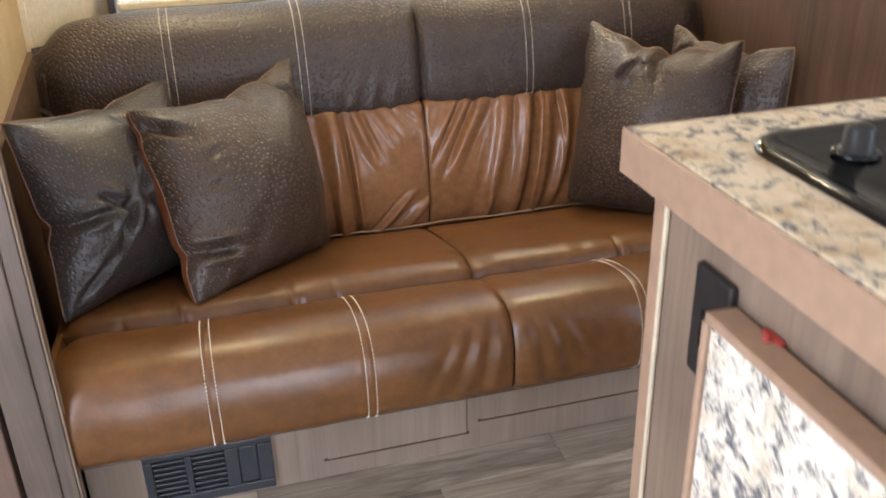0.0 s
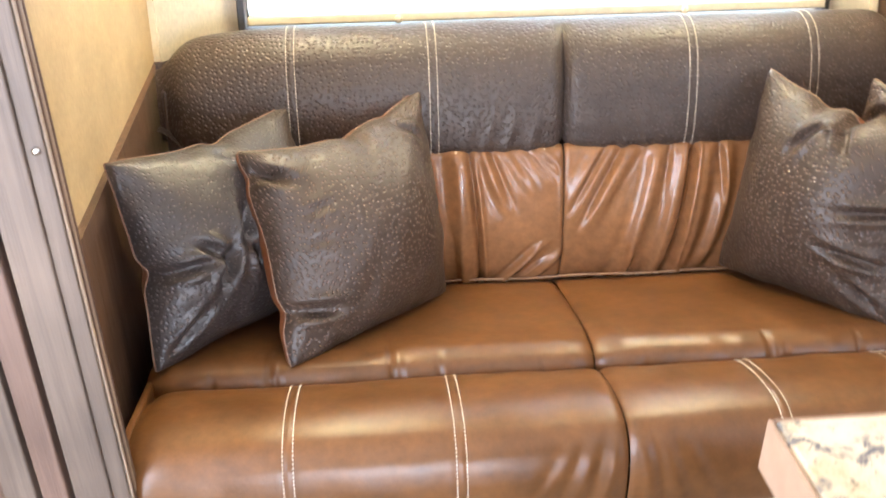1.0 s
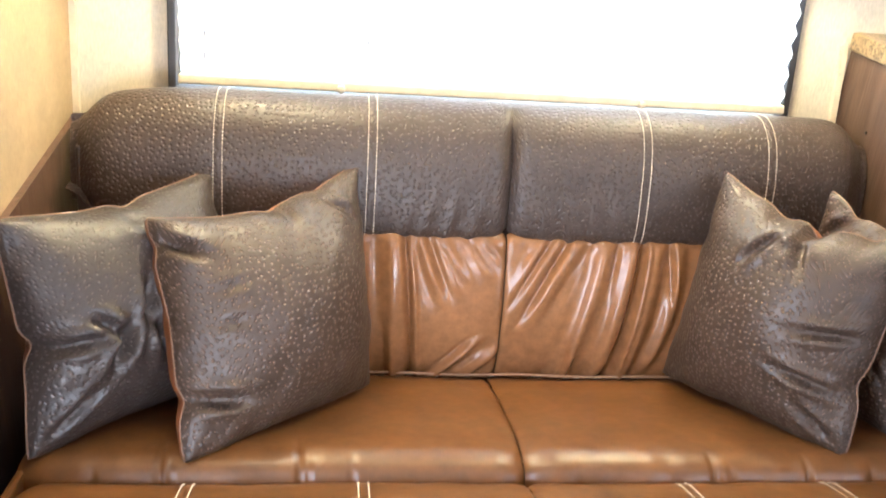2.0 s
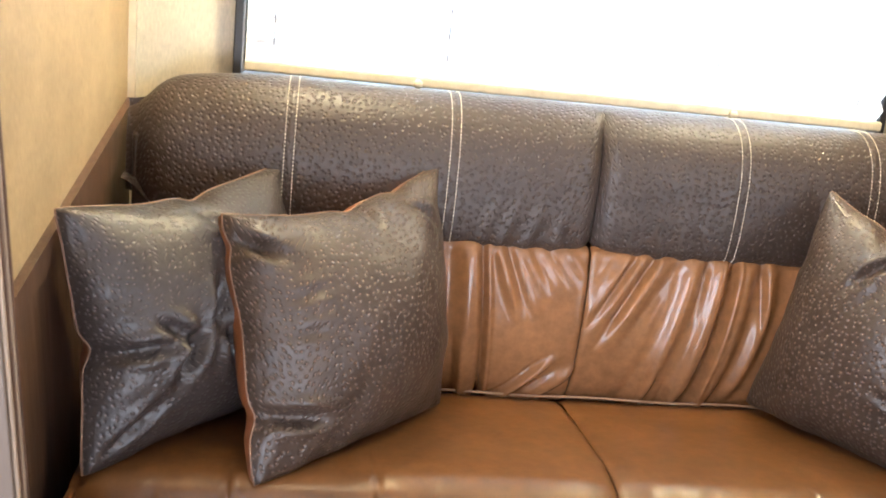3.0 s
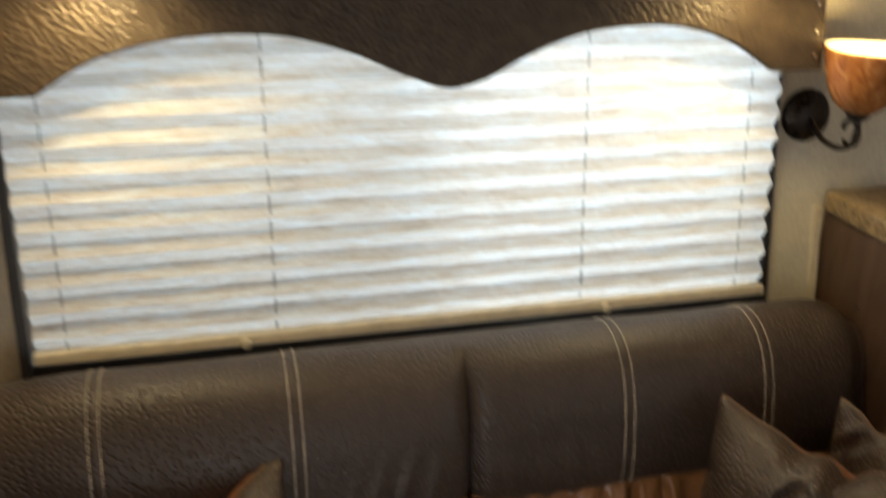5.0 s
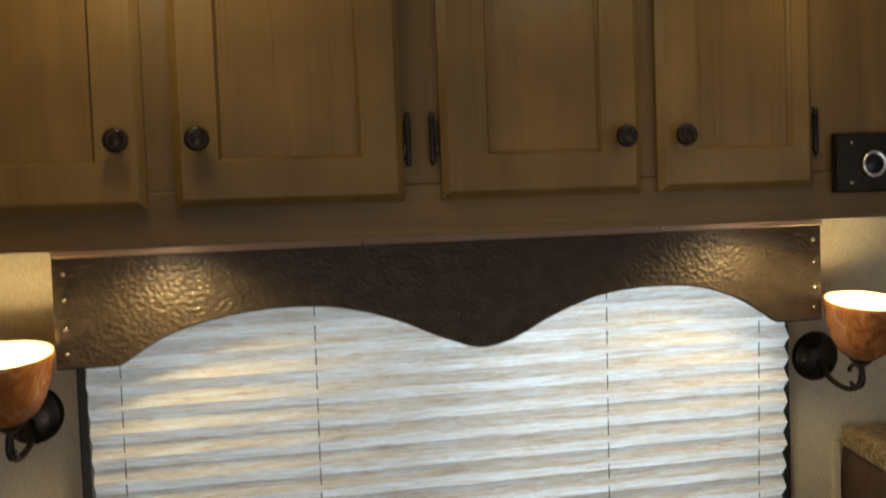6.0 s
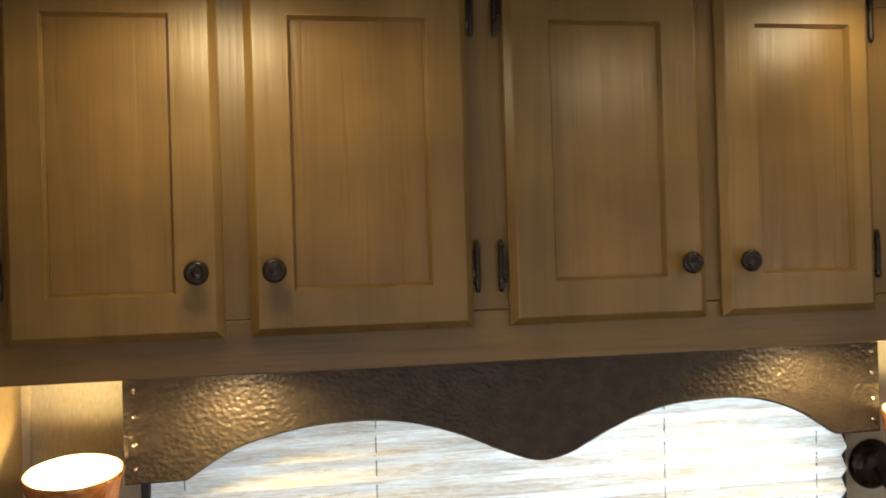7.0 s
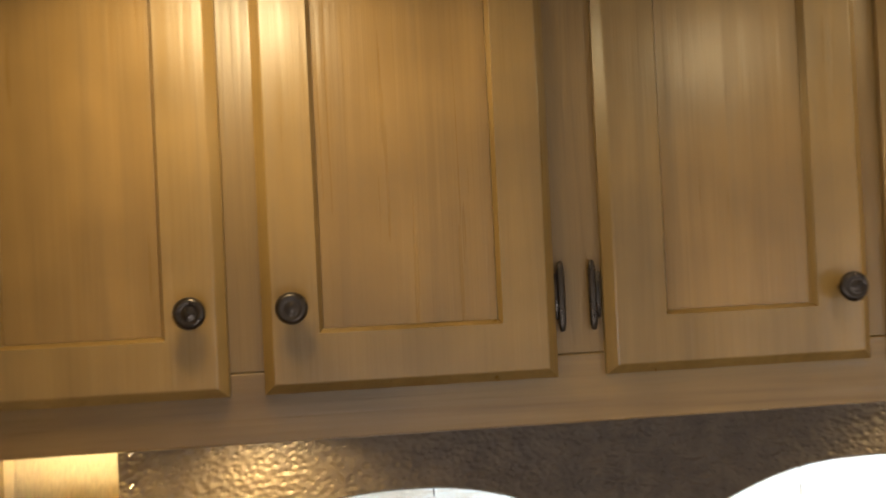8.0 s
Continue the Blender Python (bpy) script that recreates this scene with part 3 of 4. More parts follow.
# under-cabinet puck lights
for x in (-0.50, 0.505):
    puck = thing("puck_light", "lit round puck light under the overhead cabinet", "lamp", (x, -0.215, 1.64), True, group="puck lights")
    part("ring", lathe([(0.045, 0.0), (0.045, 0.009), (0.040, 0.010), (0.040, 0.001)], (x, -0.215, 1.645), (0, 0, 1), 30), CREAM, puck)
    part("lens", lathe([(0.0, -0.007), (0.022, -0.0055), (0.039, 0.0)], (x, -0.215, 1.646), (0, 0, 1), 30), PUCK, puck, "glowing lens", True).visible_shadow = False

# control plate on the cabinet frame
plate = thing("control_plate", "dark bronze control plate with a round chrome dial", "control plate", (0.60, -0.33, 1.73), True)
part("plate", box(0.549, 0.655, -0.348, -0.3305, 1.684, 1.780, 0.004), BRONZE, plate)
dial = part("dial", lathe([(0.022, 0.0), (0.022, 0.008), (0.019, 0.010), (0.016, 0.007), (0.0, 0.007)], (0.612, -0.348, 1.729), (0, -1, 0), 28), CHROME, plate, "chrome ring dial", True)
part("dial_face", lathe([(0.015, 0.0), (0.015, 0.002), (0.0, 0.003)], (0.612, -0.355, 1.729), (0, -1, 0), 24), BLACK_GLASS, dial)
for z in (1.700, 1.764):
    part("screw", lathe([(0.0, 0.003), (0.003, 0.002), (0.003, 0.0)], (0.575, -0.348, z), (0, -1, 0), 10), STEEL, plate, "", True)


# ---- wall sconces ----
def sconce(x, wall_x):
    s = thing("wall_sconce", "bronze wall sconce with a lit amber marbled glass bowl", "lamp", (wall_x, 0, 1.357), True, group="sconces beside the window")
    part("wall_plate", lathe([(0.050, 0.0), (0.050, 0.006), (0.044, 0.012), (0.020, 0.017), (0.0, 0.018)], (wall_x, -0.001, 1.357), (0, -1, 0), 30), BRONZE, s, "", True)
    arm = smooth_line([(wall_x, -0.018, 1.350), (wall_x + 0.004, -0.050, 1.318), (x, -0.085, 1.305), (x, -0.122, 1.318), (x, -0.132, 1.345), (x, -0.130, 1.372)], 26)
    part("arm", tube(arm, 0.0055, 10), BRONZE, s, "", True)
    curl = [(x - 0.002 + 0.0 * a, -0.118 + 0.022 * math.cos(a), 1.335 + 0.022 * math.sin(a)) for a in np.linspace(0.3, 5.6, 24)]
    part("scroll", tube(curl, 0.0042, 8), BRONZE, s, "", True)
    part("cup", lathe([(0.010, -0.008), (0.020, 0.0), (0.026, 0.012), (0.020, 0.014)], (x, -0.130, 1.366), (0, -0.158, 0.987), 20), BRONZE, s, "", True)
    outer = [(0.016, 0.006), (0.030, 0.010), (0.046, 0.024), (0.058, 0.046), (0.067, 0.074), (0.073, 0.104), (0.077, 0.116)]
    inner = [(r - 0.0030, h + 0.002) for r, h in reversed(outer[1:])]
    lining = [(r - 0.0040, h + 0.0026) for r, h in outer[1:]]
    # added pale inner layer, so that the bowl's inside looks brightly lit
    part("lining", lathe([(0.002, 0.010)] + lining, (x, -0.130, 1.366), (0, -0.158, 0.987), 36, True), LINING, s, "pale layer added for the bowl's lit inside", True)
    part("shade", lathe(outer + [(0.0755, 0.118)] + inner, (x, -0.130, 1.366), (0, -0.158, 0.987), 36), AMBER, s, "amber marbled glass bowl shade", True)
    part("bulb", lathe([(0.0, 0.052), (0.010, 0.050), (0.015, 0.040), (0.012, 0.026), (0.008, 0.012)], (x, -0.130, 1.380), (0, -0.158, 0.987), 16), BULB, s, "glowing bulb", True).visible_shadow = False


sconce(-0.755, -0.750)
sconce(0.745, 0.732)

# ---- ceiling lamps ----
for x, y, watts in CEILING_LIGHTS:
    lamp_thing = thing("ceiling_light", "round warm ceiling light", "lamp", (x, y, 2.05), group="ceiling lights")
    part("rim", lathe([(0.085, 0.0), (0.085, -0.018), (0.076, -0.022), (0.074, -0.010)], (x, y, 2.05), (0, 0, 1), 32), CREAM, lamp_thing)
    part("lens", lathe([(0.073, -0.012), (0.050, -0.020), (0.0, -0.024)], (x, y, 2.05), (0, 0, 1), 32), glow("ceiling_lens", (1.0, 0.85, 0.6), 3.0), lamp_thing, "", True).visible_shadow = False

# ---- the sofa ----
sofa = thing("sofa", "two-tone jackknife sofa, saddle brown seat and dark ostrich leather back", "sofa", (0, -0.5, 0.3), True)
X_LEFT, X_RIGHT = -0.818, 0.783
STITCH_X = (-0.548, -0.273, 0.266, 0.526)
BACK_STITCH_X = (-0.551, -0.262, 0.284, 0.545)


def shell(xa, xb, profile, nx, nv, press, end_roll=(0.016, 0.022), seam_to=2.0, droop=0.0, seam=0.5):
    """A stuffed panel: the profile swept along x, sunk in at both ends (at the middle seam up to v = seam_to), and displaced by press(x, v)."""
    line = smooth_line(profile, nv)
    xs = np.linspace(xa, xb, nx)
    P = np.zeros((nx, nv, 3))
    P[:, :, 0] = xs[:, None]
    P[:, :, 1:] = line[None]
    N = normals(P)
    mid = nv // 2
    if N[nx // 2, mid, 1] > 0 and N[nx // 2, mid, 2] < 0.3 or N[nx // 2, mid, 2] < -0.3:
        N = -N
    v = np.linspace(0, 1, nv)[None, :] + 0 * xs[:, None]
    X = xs[:, None] + 0 * v
    deep, wide = end_roll
    inner = xb - X if xb < 0.1 else X - xa
    outer = X - xa if xb < 0.1 else xb - X
    sink = -seam * deep * np.clip((seam_to - v) / 0.14, 0, 1) ** 0.7 * np.exp(-np.maximum(inner, 0) / (0.45 * wide)) - droop * np.clip(1 - outer / 0.26, 0, 1) ** 1.6 - 1.5 * deep * np.exp(-(np.maximum(outer, 0) / (1.5 * wide)) ** 2)
    return P + N * (press(X, v) + sink)[:, :, None], N


def stitches(P, N, x, v0, v1, parent, gap=0.0165, dash=0.0058, pitch=0.0066):
    """Two rows of short threads down the panel at x."""
    nx, nv = P.shape[:2]
    xs = P[:, nv // 2, 0]
    bm = bmesh.new()
    for off in (-gap / 2, gap / 2):
        i = int(np.argmin(abs(xs - x - off)))
        col = P[i].copy()
        col[:, 0] += (x + off) - xs[i]
        nor = N[i]
        a, b = int(v0 * (nv - 1)), int(v1 * (nv - 1))
        d = np.r_[0, np.cumsum(np.linalg.norm(np.diff(col[a:b + 1], axis=0), axis=1))]
        s = 0.002
        while s + dash < d[-1]:
            p = [np.array([np.interp(s + f * dash, d, col[a:b + 1, k]) for k in range(3)]) for f in (0, 1)]
            n = np.array([np.interp(s, d, nor[a:b + 1, k]) for k in range(3)])
            p0, p1 = Vector(p[0]), Vector(p[1])
            n = Vector(n).normalized()
            w = (p1 - p0).cross(n).normalized() * 0.0012
            m = (p0 + p1) / 2 + n * 0.0022
            q = [bm.verts.new(c) for c in (p0 + n * 0.0003, m + w, p1 + n * 0.0003, m - w, m + n * 0.0008)]
            for f in ((0, 1, 4), (1, 2, 4), (2, 3, 4), (3, 0, 4), (0, 3, 2, 1)):
                bm.faces.new([q[k] for k in f])
            s += pitch
    part("stitching", bm, THREAD, parent, "double row of cream stitching")


def groove(x, at, wide, deep):
    return -deep * np.exp(-((x - at) / wide) ** 2)


def seat_rear_press(seed, seam):
    def press(x, v):
        h = 0.0022 * wave_noise(x, 0.5 * v, seed, 8, 6, 34)
        gather = np.clip((v - 0.80) / 0.12, 0, 1)
        h = h + gather * 0.0022 * wave_noise(x * 1.0, 0.05 * v, seed + 3, 8, 40, 220)
        # pinches where the cover is drawn over the rolled edge
        for c, deep, reach in ((-0.70, 0.006, 0.10), (-0.597, 0.010, 0.22), (-0.580, 0.006, 0.14), (-0.376, 0.011, 0.28), (-0.362, 0.006, 0.16), (-0.291, 0.008, 0.14), (-0.107, 0.005, 0.10),
                               (0.090, 0.006, 0.10), (0.33, 0.009, 0.18), (0.36, 0.006, 0.12), (0.50, 0.008, 0.16), (0.62, 0.007, 0.12)):
            h = h + groove(x, c + 0.03 * (v - 0.9), 0.0045, deep) * np.clip((v - 1.0 + reach) / (0.7 * reach), 0, 1)
        # the fold flattens out beside the middle seam
        h = h - 0.012 * np.clip(1 - abs(x) / 0.05, 0, 1) * np.clip((v - 0.74) / 0.14, 0, 1)
        return h
    return press


def seat_front_press(seed, seam):
    def press(x, v):
        h = 0.0024 * wave_noise(x, 0.45 * v, seed, 8, 6, 40) + 0.0010 * wave_noise(x, 0.45 * v, seed + 5, 8, 30, 120)
        nose = np.exp(-((v - 0.62) / 0.16) ** 2)
        d = abs(x - seam)
        for off, tilt, a in ((0.026, 0.10, 0.005), (0.065, 0.20, 0.0025), (0.105, 0.30, 0.0015)):
            h = h + a * nose * np.exp(-((d - off - tilt * (v - 0.55)) / 0.014) ** 2) - a * 0.9 * nose * np.exp(-((d - off - 0.022 - tilt * (v - 0.55)) / 0.012) ** 2)
        for c in STITCH_X:
            h = h + groove(x, c - 0.00825, 0.0035, 0.0016) + groove(x, c + 0.00825, 0.0035, 0.0016) + 0.001 * np.exp(-((x - c) / 0.012) ** 2)
        return h
    return press


def gathered_press(folds, seed):
    """Loose gathers. Each fold: x at the top, run to the side, curl, height, width, from, to; a negative height is a sharp crease with a lip."""
    def press(x, v):
        h = 0.0022 * wave_noise(x, 0.3 * v, seed, 8, 9, 40)
        h = h + 0.012 * np.sin(np.pi * np.clip(v, 0, 1)) ** 0.7
        for x0, run, curl, a, w, f0, f1 in folds:
            d = x - (x0 + run * v + curl * v * v)
            fade = np.clip((v - f0) / 0.10, 0, 1) * np.clip((f1 - v) / 0.22, 0, 1)
            if a > 0:
                h = h + a * fade * (np.exp(-(d / w) ** 2) - 0.4 * np.exp(-((d - 1.8 * w) / w) ** 2) - 0.4 * np.exp(-((d + 1.8 * w) / w) ** 2))
            else:
                h = h + a * fade * (np.exp(-abs(d) / w) - 0.75 * np.exp(-((d - 2.0 * w) / (1.3 * w)) ** 2) - 0.35 * np.exp(-((d + 2.4 * w) / (1.5 * w)) ** 2))
        h = h + np.exp(-v / 0.06) * 0.0016 * wave_noise(x, 0.1 * v, seed + 9, 8, 60, 180)
        h = h + np.exp(-(1 - v) / 0.07) * 0.0014 * wave_noise(x, 0.1 * v, seed + 11, 8, 60, 200)
        return h
    return press


def back_press(seed, seam, side):
    def press(x, v):
        h = 0.0020 * wave_noise(x, 0.4 * v, seed, 8, 6, 34)
        d = abs(x - seam)
        low = np.exp(-((v - 0.16) / 0.14) ** 2)
        for off, tilt, a in ((0.040, 0.25, 0.0050), (0.078, 0.35, 0.0065), (0.118, 0.40, 0.0050), (0.155, 0.42, 0.0030)):
            h = h + a * low * np.exp(-((d - off - tilt * (0.5 - v) * 0.4) / 0.012) ** 2)
        for c in BACK_STITCH_X:
            h = h + groove(x, c - 0.00825, 0.0035, 0.0016) + groove(x, c + 0.00825, 0.0035, 0.0016) + 0.001 * np.exp(-((x - c) / 0.012) ** 2)
        return h
    return press


SEAT_REAR = [(-0.110, 0.400), (-0.150, 0.440), (-0.190, 0.462), (-0.280, 0.476), (-0.420, 0.488), (-0.530, 0.495), (-0.580, 0.493), (-0.604, 0.482), (-0.616, 0.464), (-0.619, 0.436)]
SEAT_FRONT = [(-0.600, 0.434), (-0.612, 0.456), (-0.630, 0.467), (-0.670, 0.477), (-0.720, 0.483), (-0.775, 0.481), (-0.818, 0.468), (-0.846, 0.438), (-0.855, 0.400), (-0.850, 0.350), (-0.838, 0.312), (-0.815, 0.296), (-0.760, 0.290), (-0.700, 0.290)]
BACK_LOW = [(-0.196, 0.780), (-0.208, 0.770), (-0.212, 0.740), (-0.214, 0.660), (-0.208, 0.560), (-0.196, 0.500), (-0.184, 0.470), (-0.172, 0.452)]
BACK_TOP = [(-0.150, 0.765), (-0.196, 0.762), (-0.213, 0.776), (-0.222, 0.810), (-0.224, 0.870), (-0.219, 0.930), (-0.203, 0.980), (-0.175, 1.014), (-0.135, 1.032), (-0.090, 1.028), (-0.055, 1.000), (-0.045, 0.940)]
FOLDS_RIGHT = [(0.095, -0.18, 0.00, 0.007, 0.014, 0.00, 0.40), (0.115, -0.20, 0.02, -0.009, 0.006, 0.00, 0.52), (0.150, -0.19, 0.02, -0.010, 0.006, 0.00, 0.60), (0.175, -0.20, 0.04, 0.008, 0.014, 0.02, 0.62),
               (0.222, -0.05, -0.03, 0.012, 0.016, 0.02, 1.15), (0.250, -0.04, -0.02, -0.006, 0.005, 0.00, 0.45), (0.278, -0.04, -0.02, 0.010, 0.013, 0.02, 1.15),
               (0.300, -0.02, -0.03, -0.016, 0.006, 0.00, 1.15), (0.330, -0.02, -0.03, 0.011, 0.018, 0.02, 1.15), (0.372, 0.03, -0.09, 0.010, 0.014, 0.00, 1.0), (0.352, 0.06, -0.06, -0.008, 0.005, 0.00, 0.5),
               (0.180, -0.03, 0.00, -0.007, 0.006, 0.66, 1.2), (0.215, -0.02, 0.01, -0.006, 0.006, 0.74, 1.2), (0.275, -0.05, 0.05, -0.006, 0.006, 0.72, 1.2),
               (0.45, 0.0, 0.0, 0.010, 0.020, 0.02, 1.1), (0.55, 0.0, 0.02, 0.009, 0.020, 0.02, 1.1), (0.66, 0.0, 0.02, 0.009, 0.020, 0.02, 1.1)]
FOLDS_LEFT = [(-0.215, 0.02, 0.00, 0.012, 0.020, 0.00, 1.2), (-0.192, 0.04, -0.01, -0.014, 0.0055, 0.00, 1.2), (-0.168, 0.12, 0.02, 0.009, 0.011, 0.00, 0.48), (-0.150, 0.14, 0.0, -0.007, 0.006, 0.00, 0.42),
              (-0.125, 0.20, 0.0, 0.007, 0.012, 0.00, 0.34), (-0.080, 0.26, 0.0, -0.006, 0.006, 0.00, 0.28), (-0.045, 0.30, 0.0, 0.006, 0.012, 0.00, 0.24),
              (0.180, -0.32, 0.0, 0.009, 0.013, 0.62, 1.2), (0.150, -0.30, 0.0, -0.010, 0.006, 0.64, 1.2), (0.230, -0.30, 0.0, 0.008, 0.014, 0.66, 1.2), (0.205, -0.31, 0.0, -0.007, 0.006, 0.72, 1.2), (-0.245, 0.03, 0.0, -0.007, 0.006, 0.55, 1.2),
              (-0.29, 0.02, 0.0, 0.010, 0.018, 0.02, 1.1), (-0.42, 0.02, 0.0, 0.010, 0.018, 0.02, 1.1), (-0.58, 0.02, 0.0, 0.010, 0.018, 0.02, 1.1)]

for xa, xb, seed, folds in ((X_LEFT, -0.0015, 11, FOLDS_LEFT), (0.0015, X_RIGHT, 31, FOLDS_RIGHT)):
    P, N = shell(xa, xb, SEAT_REAR, 150, 70, seat_rear_press(seed, 0.0), (0.014, 0.020))
    part("seat_cushion", sheet(P), BROWN, sofa, "saddle brown leather seat", True)
    P, N = shell(xa, xb, SEAT_FRONT, 190, 100, seat_front_press(seed + 1, 0.0), (0.015, 0.018))
    seat = part("seat_front", sheet(P), BROWN, sofa, "rounded saddle brown seat front", True)
    for x in STITCH_X:
        if xa < x < xb:
            stitches(P, N, x, 0.05, 0.84, seat)
    ba, bb = (xa, 0.0135) if xa < -0.1 else (0.0165, xb)
    P, N = shell(ba, bb, BACK_LOW, 320, 90, gathered_press(folds, seed + 2), (0.014, 0.012))
    part("lumbar_panel", sheet(P), RUST, sofa, "gathered glossy brown leather lumbar panel", True)
    ha, hb = (-0.838, 0.015) if xa < -0.1 else (0.015, xb)
    P, N = shell(ha, hb, BACK_TOP, 190, 100, back_press(14, 0.015, 1), (0.034, 0.032), 0.66, 0.027 if xa < -0.1 else 0.004, 0.85)
    back = part("headrest", sheet(P), DARK_BACK, sofa, "dark brown ostrich leather headrest", True)
    for x in BACK_STITCH_X:
        if xa < x < xb:
            stitches(P, N, x, 0.10, 0.86, back)
part("seat_piping", tube([(x, -0.203 - 0.003 * math.sin(5 * x), 0.4735 + 0.0015 * math.sin(23 * x)) for x in np.linspace(X_LEFT + 0.02, X_RIGHT - 0.02, 90)], 0.0026, 8), PIPING, sofa, "tan piping", True)
part("end_gusset", box(X_LEFT - 0.008, X_LEFT + 0.028, -0.158, -0.108, 0.47, 0.915, 0.006), DARK, sofa, "dark leather end gusset")
part("end_gusset", box(X_RIGHT - 0.022, X_RIGHT - 0.006, -0.158, -0.108, 0.47, 0.915, 0.006), DARK, sofa, "dark leather end gusset")
part("seat_gusset", box(X_LEFT - 0.002, X_LEFT + 0.012, -0.835, -0.15, 0.30, 0.468, 0.006), BROWN, sofa)
part("seat_gusset", box(X_RIGHT - 0.012, X_RIGHT + 0.001, -0.835, -0.15, 0.30, 0.468, 0.006), BROWN, sofa)
part("seat_board", box(X_LEFT + 0.02, X_RIGHT - 0.02, -0.80, -0.12, 0.285, 0.298, 0.002), DARK_WOOD, sofa)
part("back_board", box(X_LEFT + 0.02, X_RIGHT - 0.02, -0.150, -0.135, 0.45, 0.98, 0.002), DARK_WOOD, sofa)

# ---- the sofa's base with its panels and the floor vent ----
base = thing("base_cabinet", "grey-brown laminate base under the sofa with framed panels", "base cabinet", (0, -0.5, 0))
BY = -0.655
part("front_board", box(-0.80, 0.785, BY, BY + 0.018, 0.0, 0.190, 0.001, 1), BASE_WOOD, base)
part("bottom_board", box(-0.80, 0.785, BY + 0.019, 0.02, 0.0, 0.120), BASE_WOOD, base)
for a, b, z0, z1 in ((-0.352, -0.060, 0.047, 0.175), (-0.028, 0.40, 0.072, 0.175)):
    part("panel", box(a, b, BY - 0.006, BY - 0.0005, z0, z1, 0.002, 1), BASE_WOOD, base)
    # dark strip on the board that paints the shade under the panel
    part("panel_shadow_gap", box(a - 0.006, b + 0.006, BY - 0.002, BY - 0.0003, z0 - 0.006, z0 - 0.0005), DARK_WOOD, base)
vent = thing("floor_vent", "charcoal plastic heater vent with two rows of louvres", "vent", (-0.577, BY, 0.07))
VX0, VX1, VZ0, VZ1 = -0.697, -0.457, 0.012, 0.136
part("frame", box(VX0, VX1, BY - 0.012, BY - 0.0005, VZ0, VZ0 + 0.022, 0.003), VENT_GREY, vent)
part("frame", box(VX0, VX1, BY - 0.012, BY - 0.0005, VZ1 - 0.014, VZ1, 0.003), VENT_GREY, vent)
for a, b in ((VX0, VX0 + 0.016), (VX0 + 0.076, VX0 + 0.088), (VX0 + 0.150, VX0 + 0.176), (VX0 + 0.212, VX1)):
    part("frame", box(a, b, BY - 0.0118, BY - 0.0005, VZ0 + 0.0221, VZ1 - 0.0141, 0.002), VENT_GREY, vent)
part("blank_cover", box(VX0 + 0.177, VX0 + 0.211, BY - 0.010, BY - 0.001, VZ0 + 0.024, VZ1 - 0.016, 0.002), VENT_GREY, vent)
part("backing", box(VX0 + 0.010, VX1 - 0.010, BY - 0.003, BY - 0.0004, VZ0 + 0.010, VZ1 - 0.010), BLACK, vent)
for a, b in ((VX0 + 0.0165, VX0 + 0.0755), (VX0 + 0.0885, VX0 + 0.1495)):
    for k in range(7):
        z = VZ0 + 0.0265 + 0.0122 * k
        bm = box(a, b, BY - 0.011, BY - 0.003, z, z + 0.004, 0.0008, 1)
        bmesh.ops.rotate(bm, verts=bm.verts, cent=(0, BY - 0.007, z), matrix=Matrix.Rotation(radians(-28), 3, "X"))
        part("louvre", bm, VENT_GREY, vent)


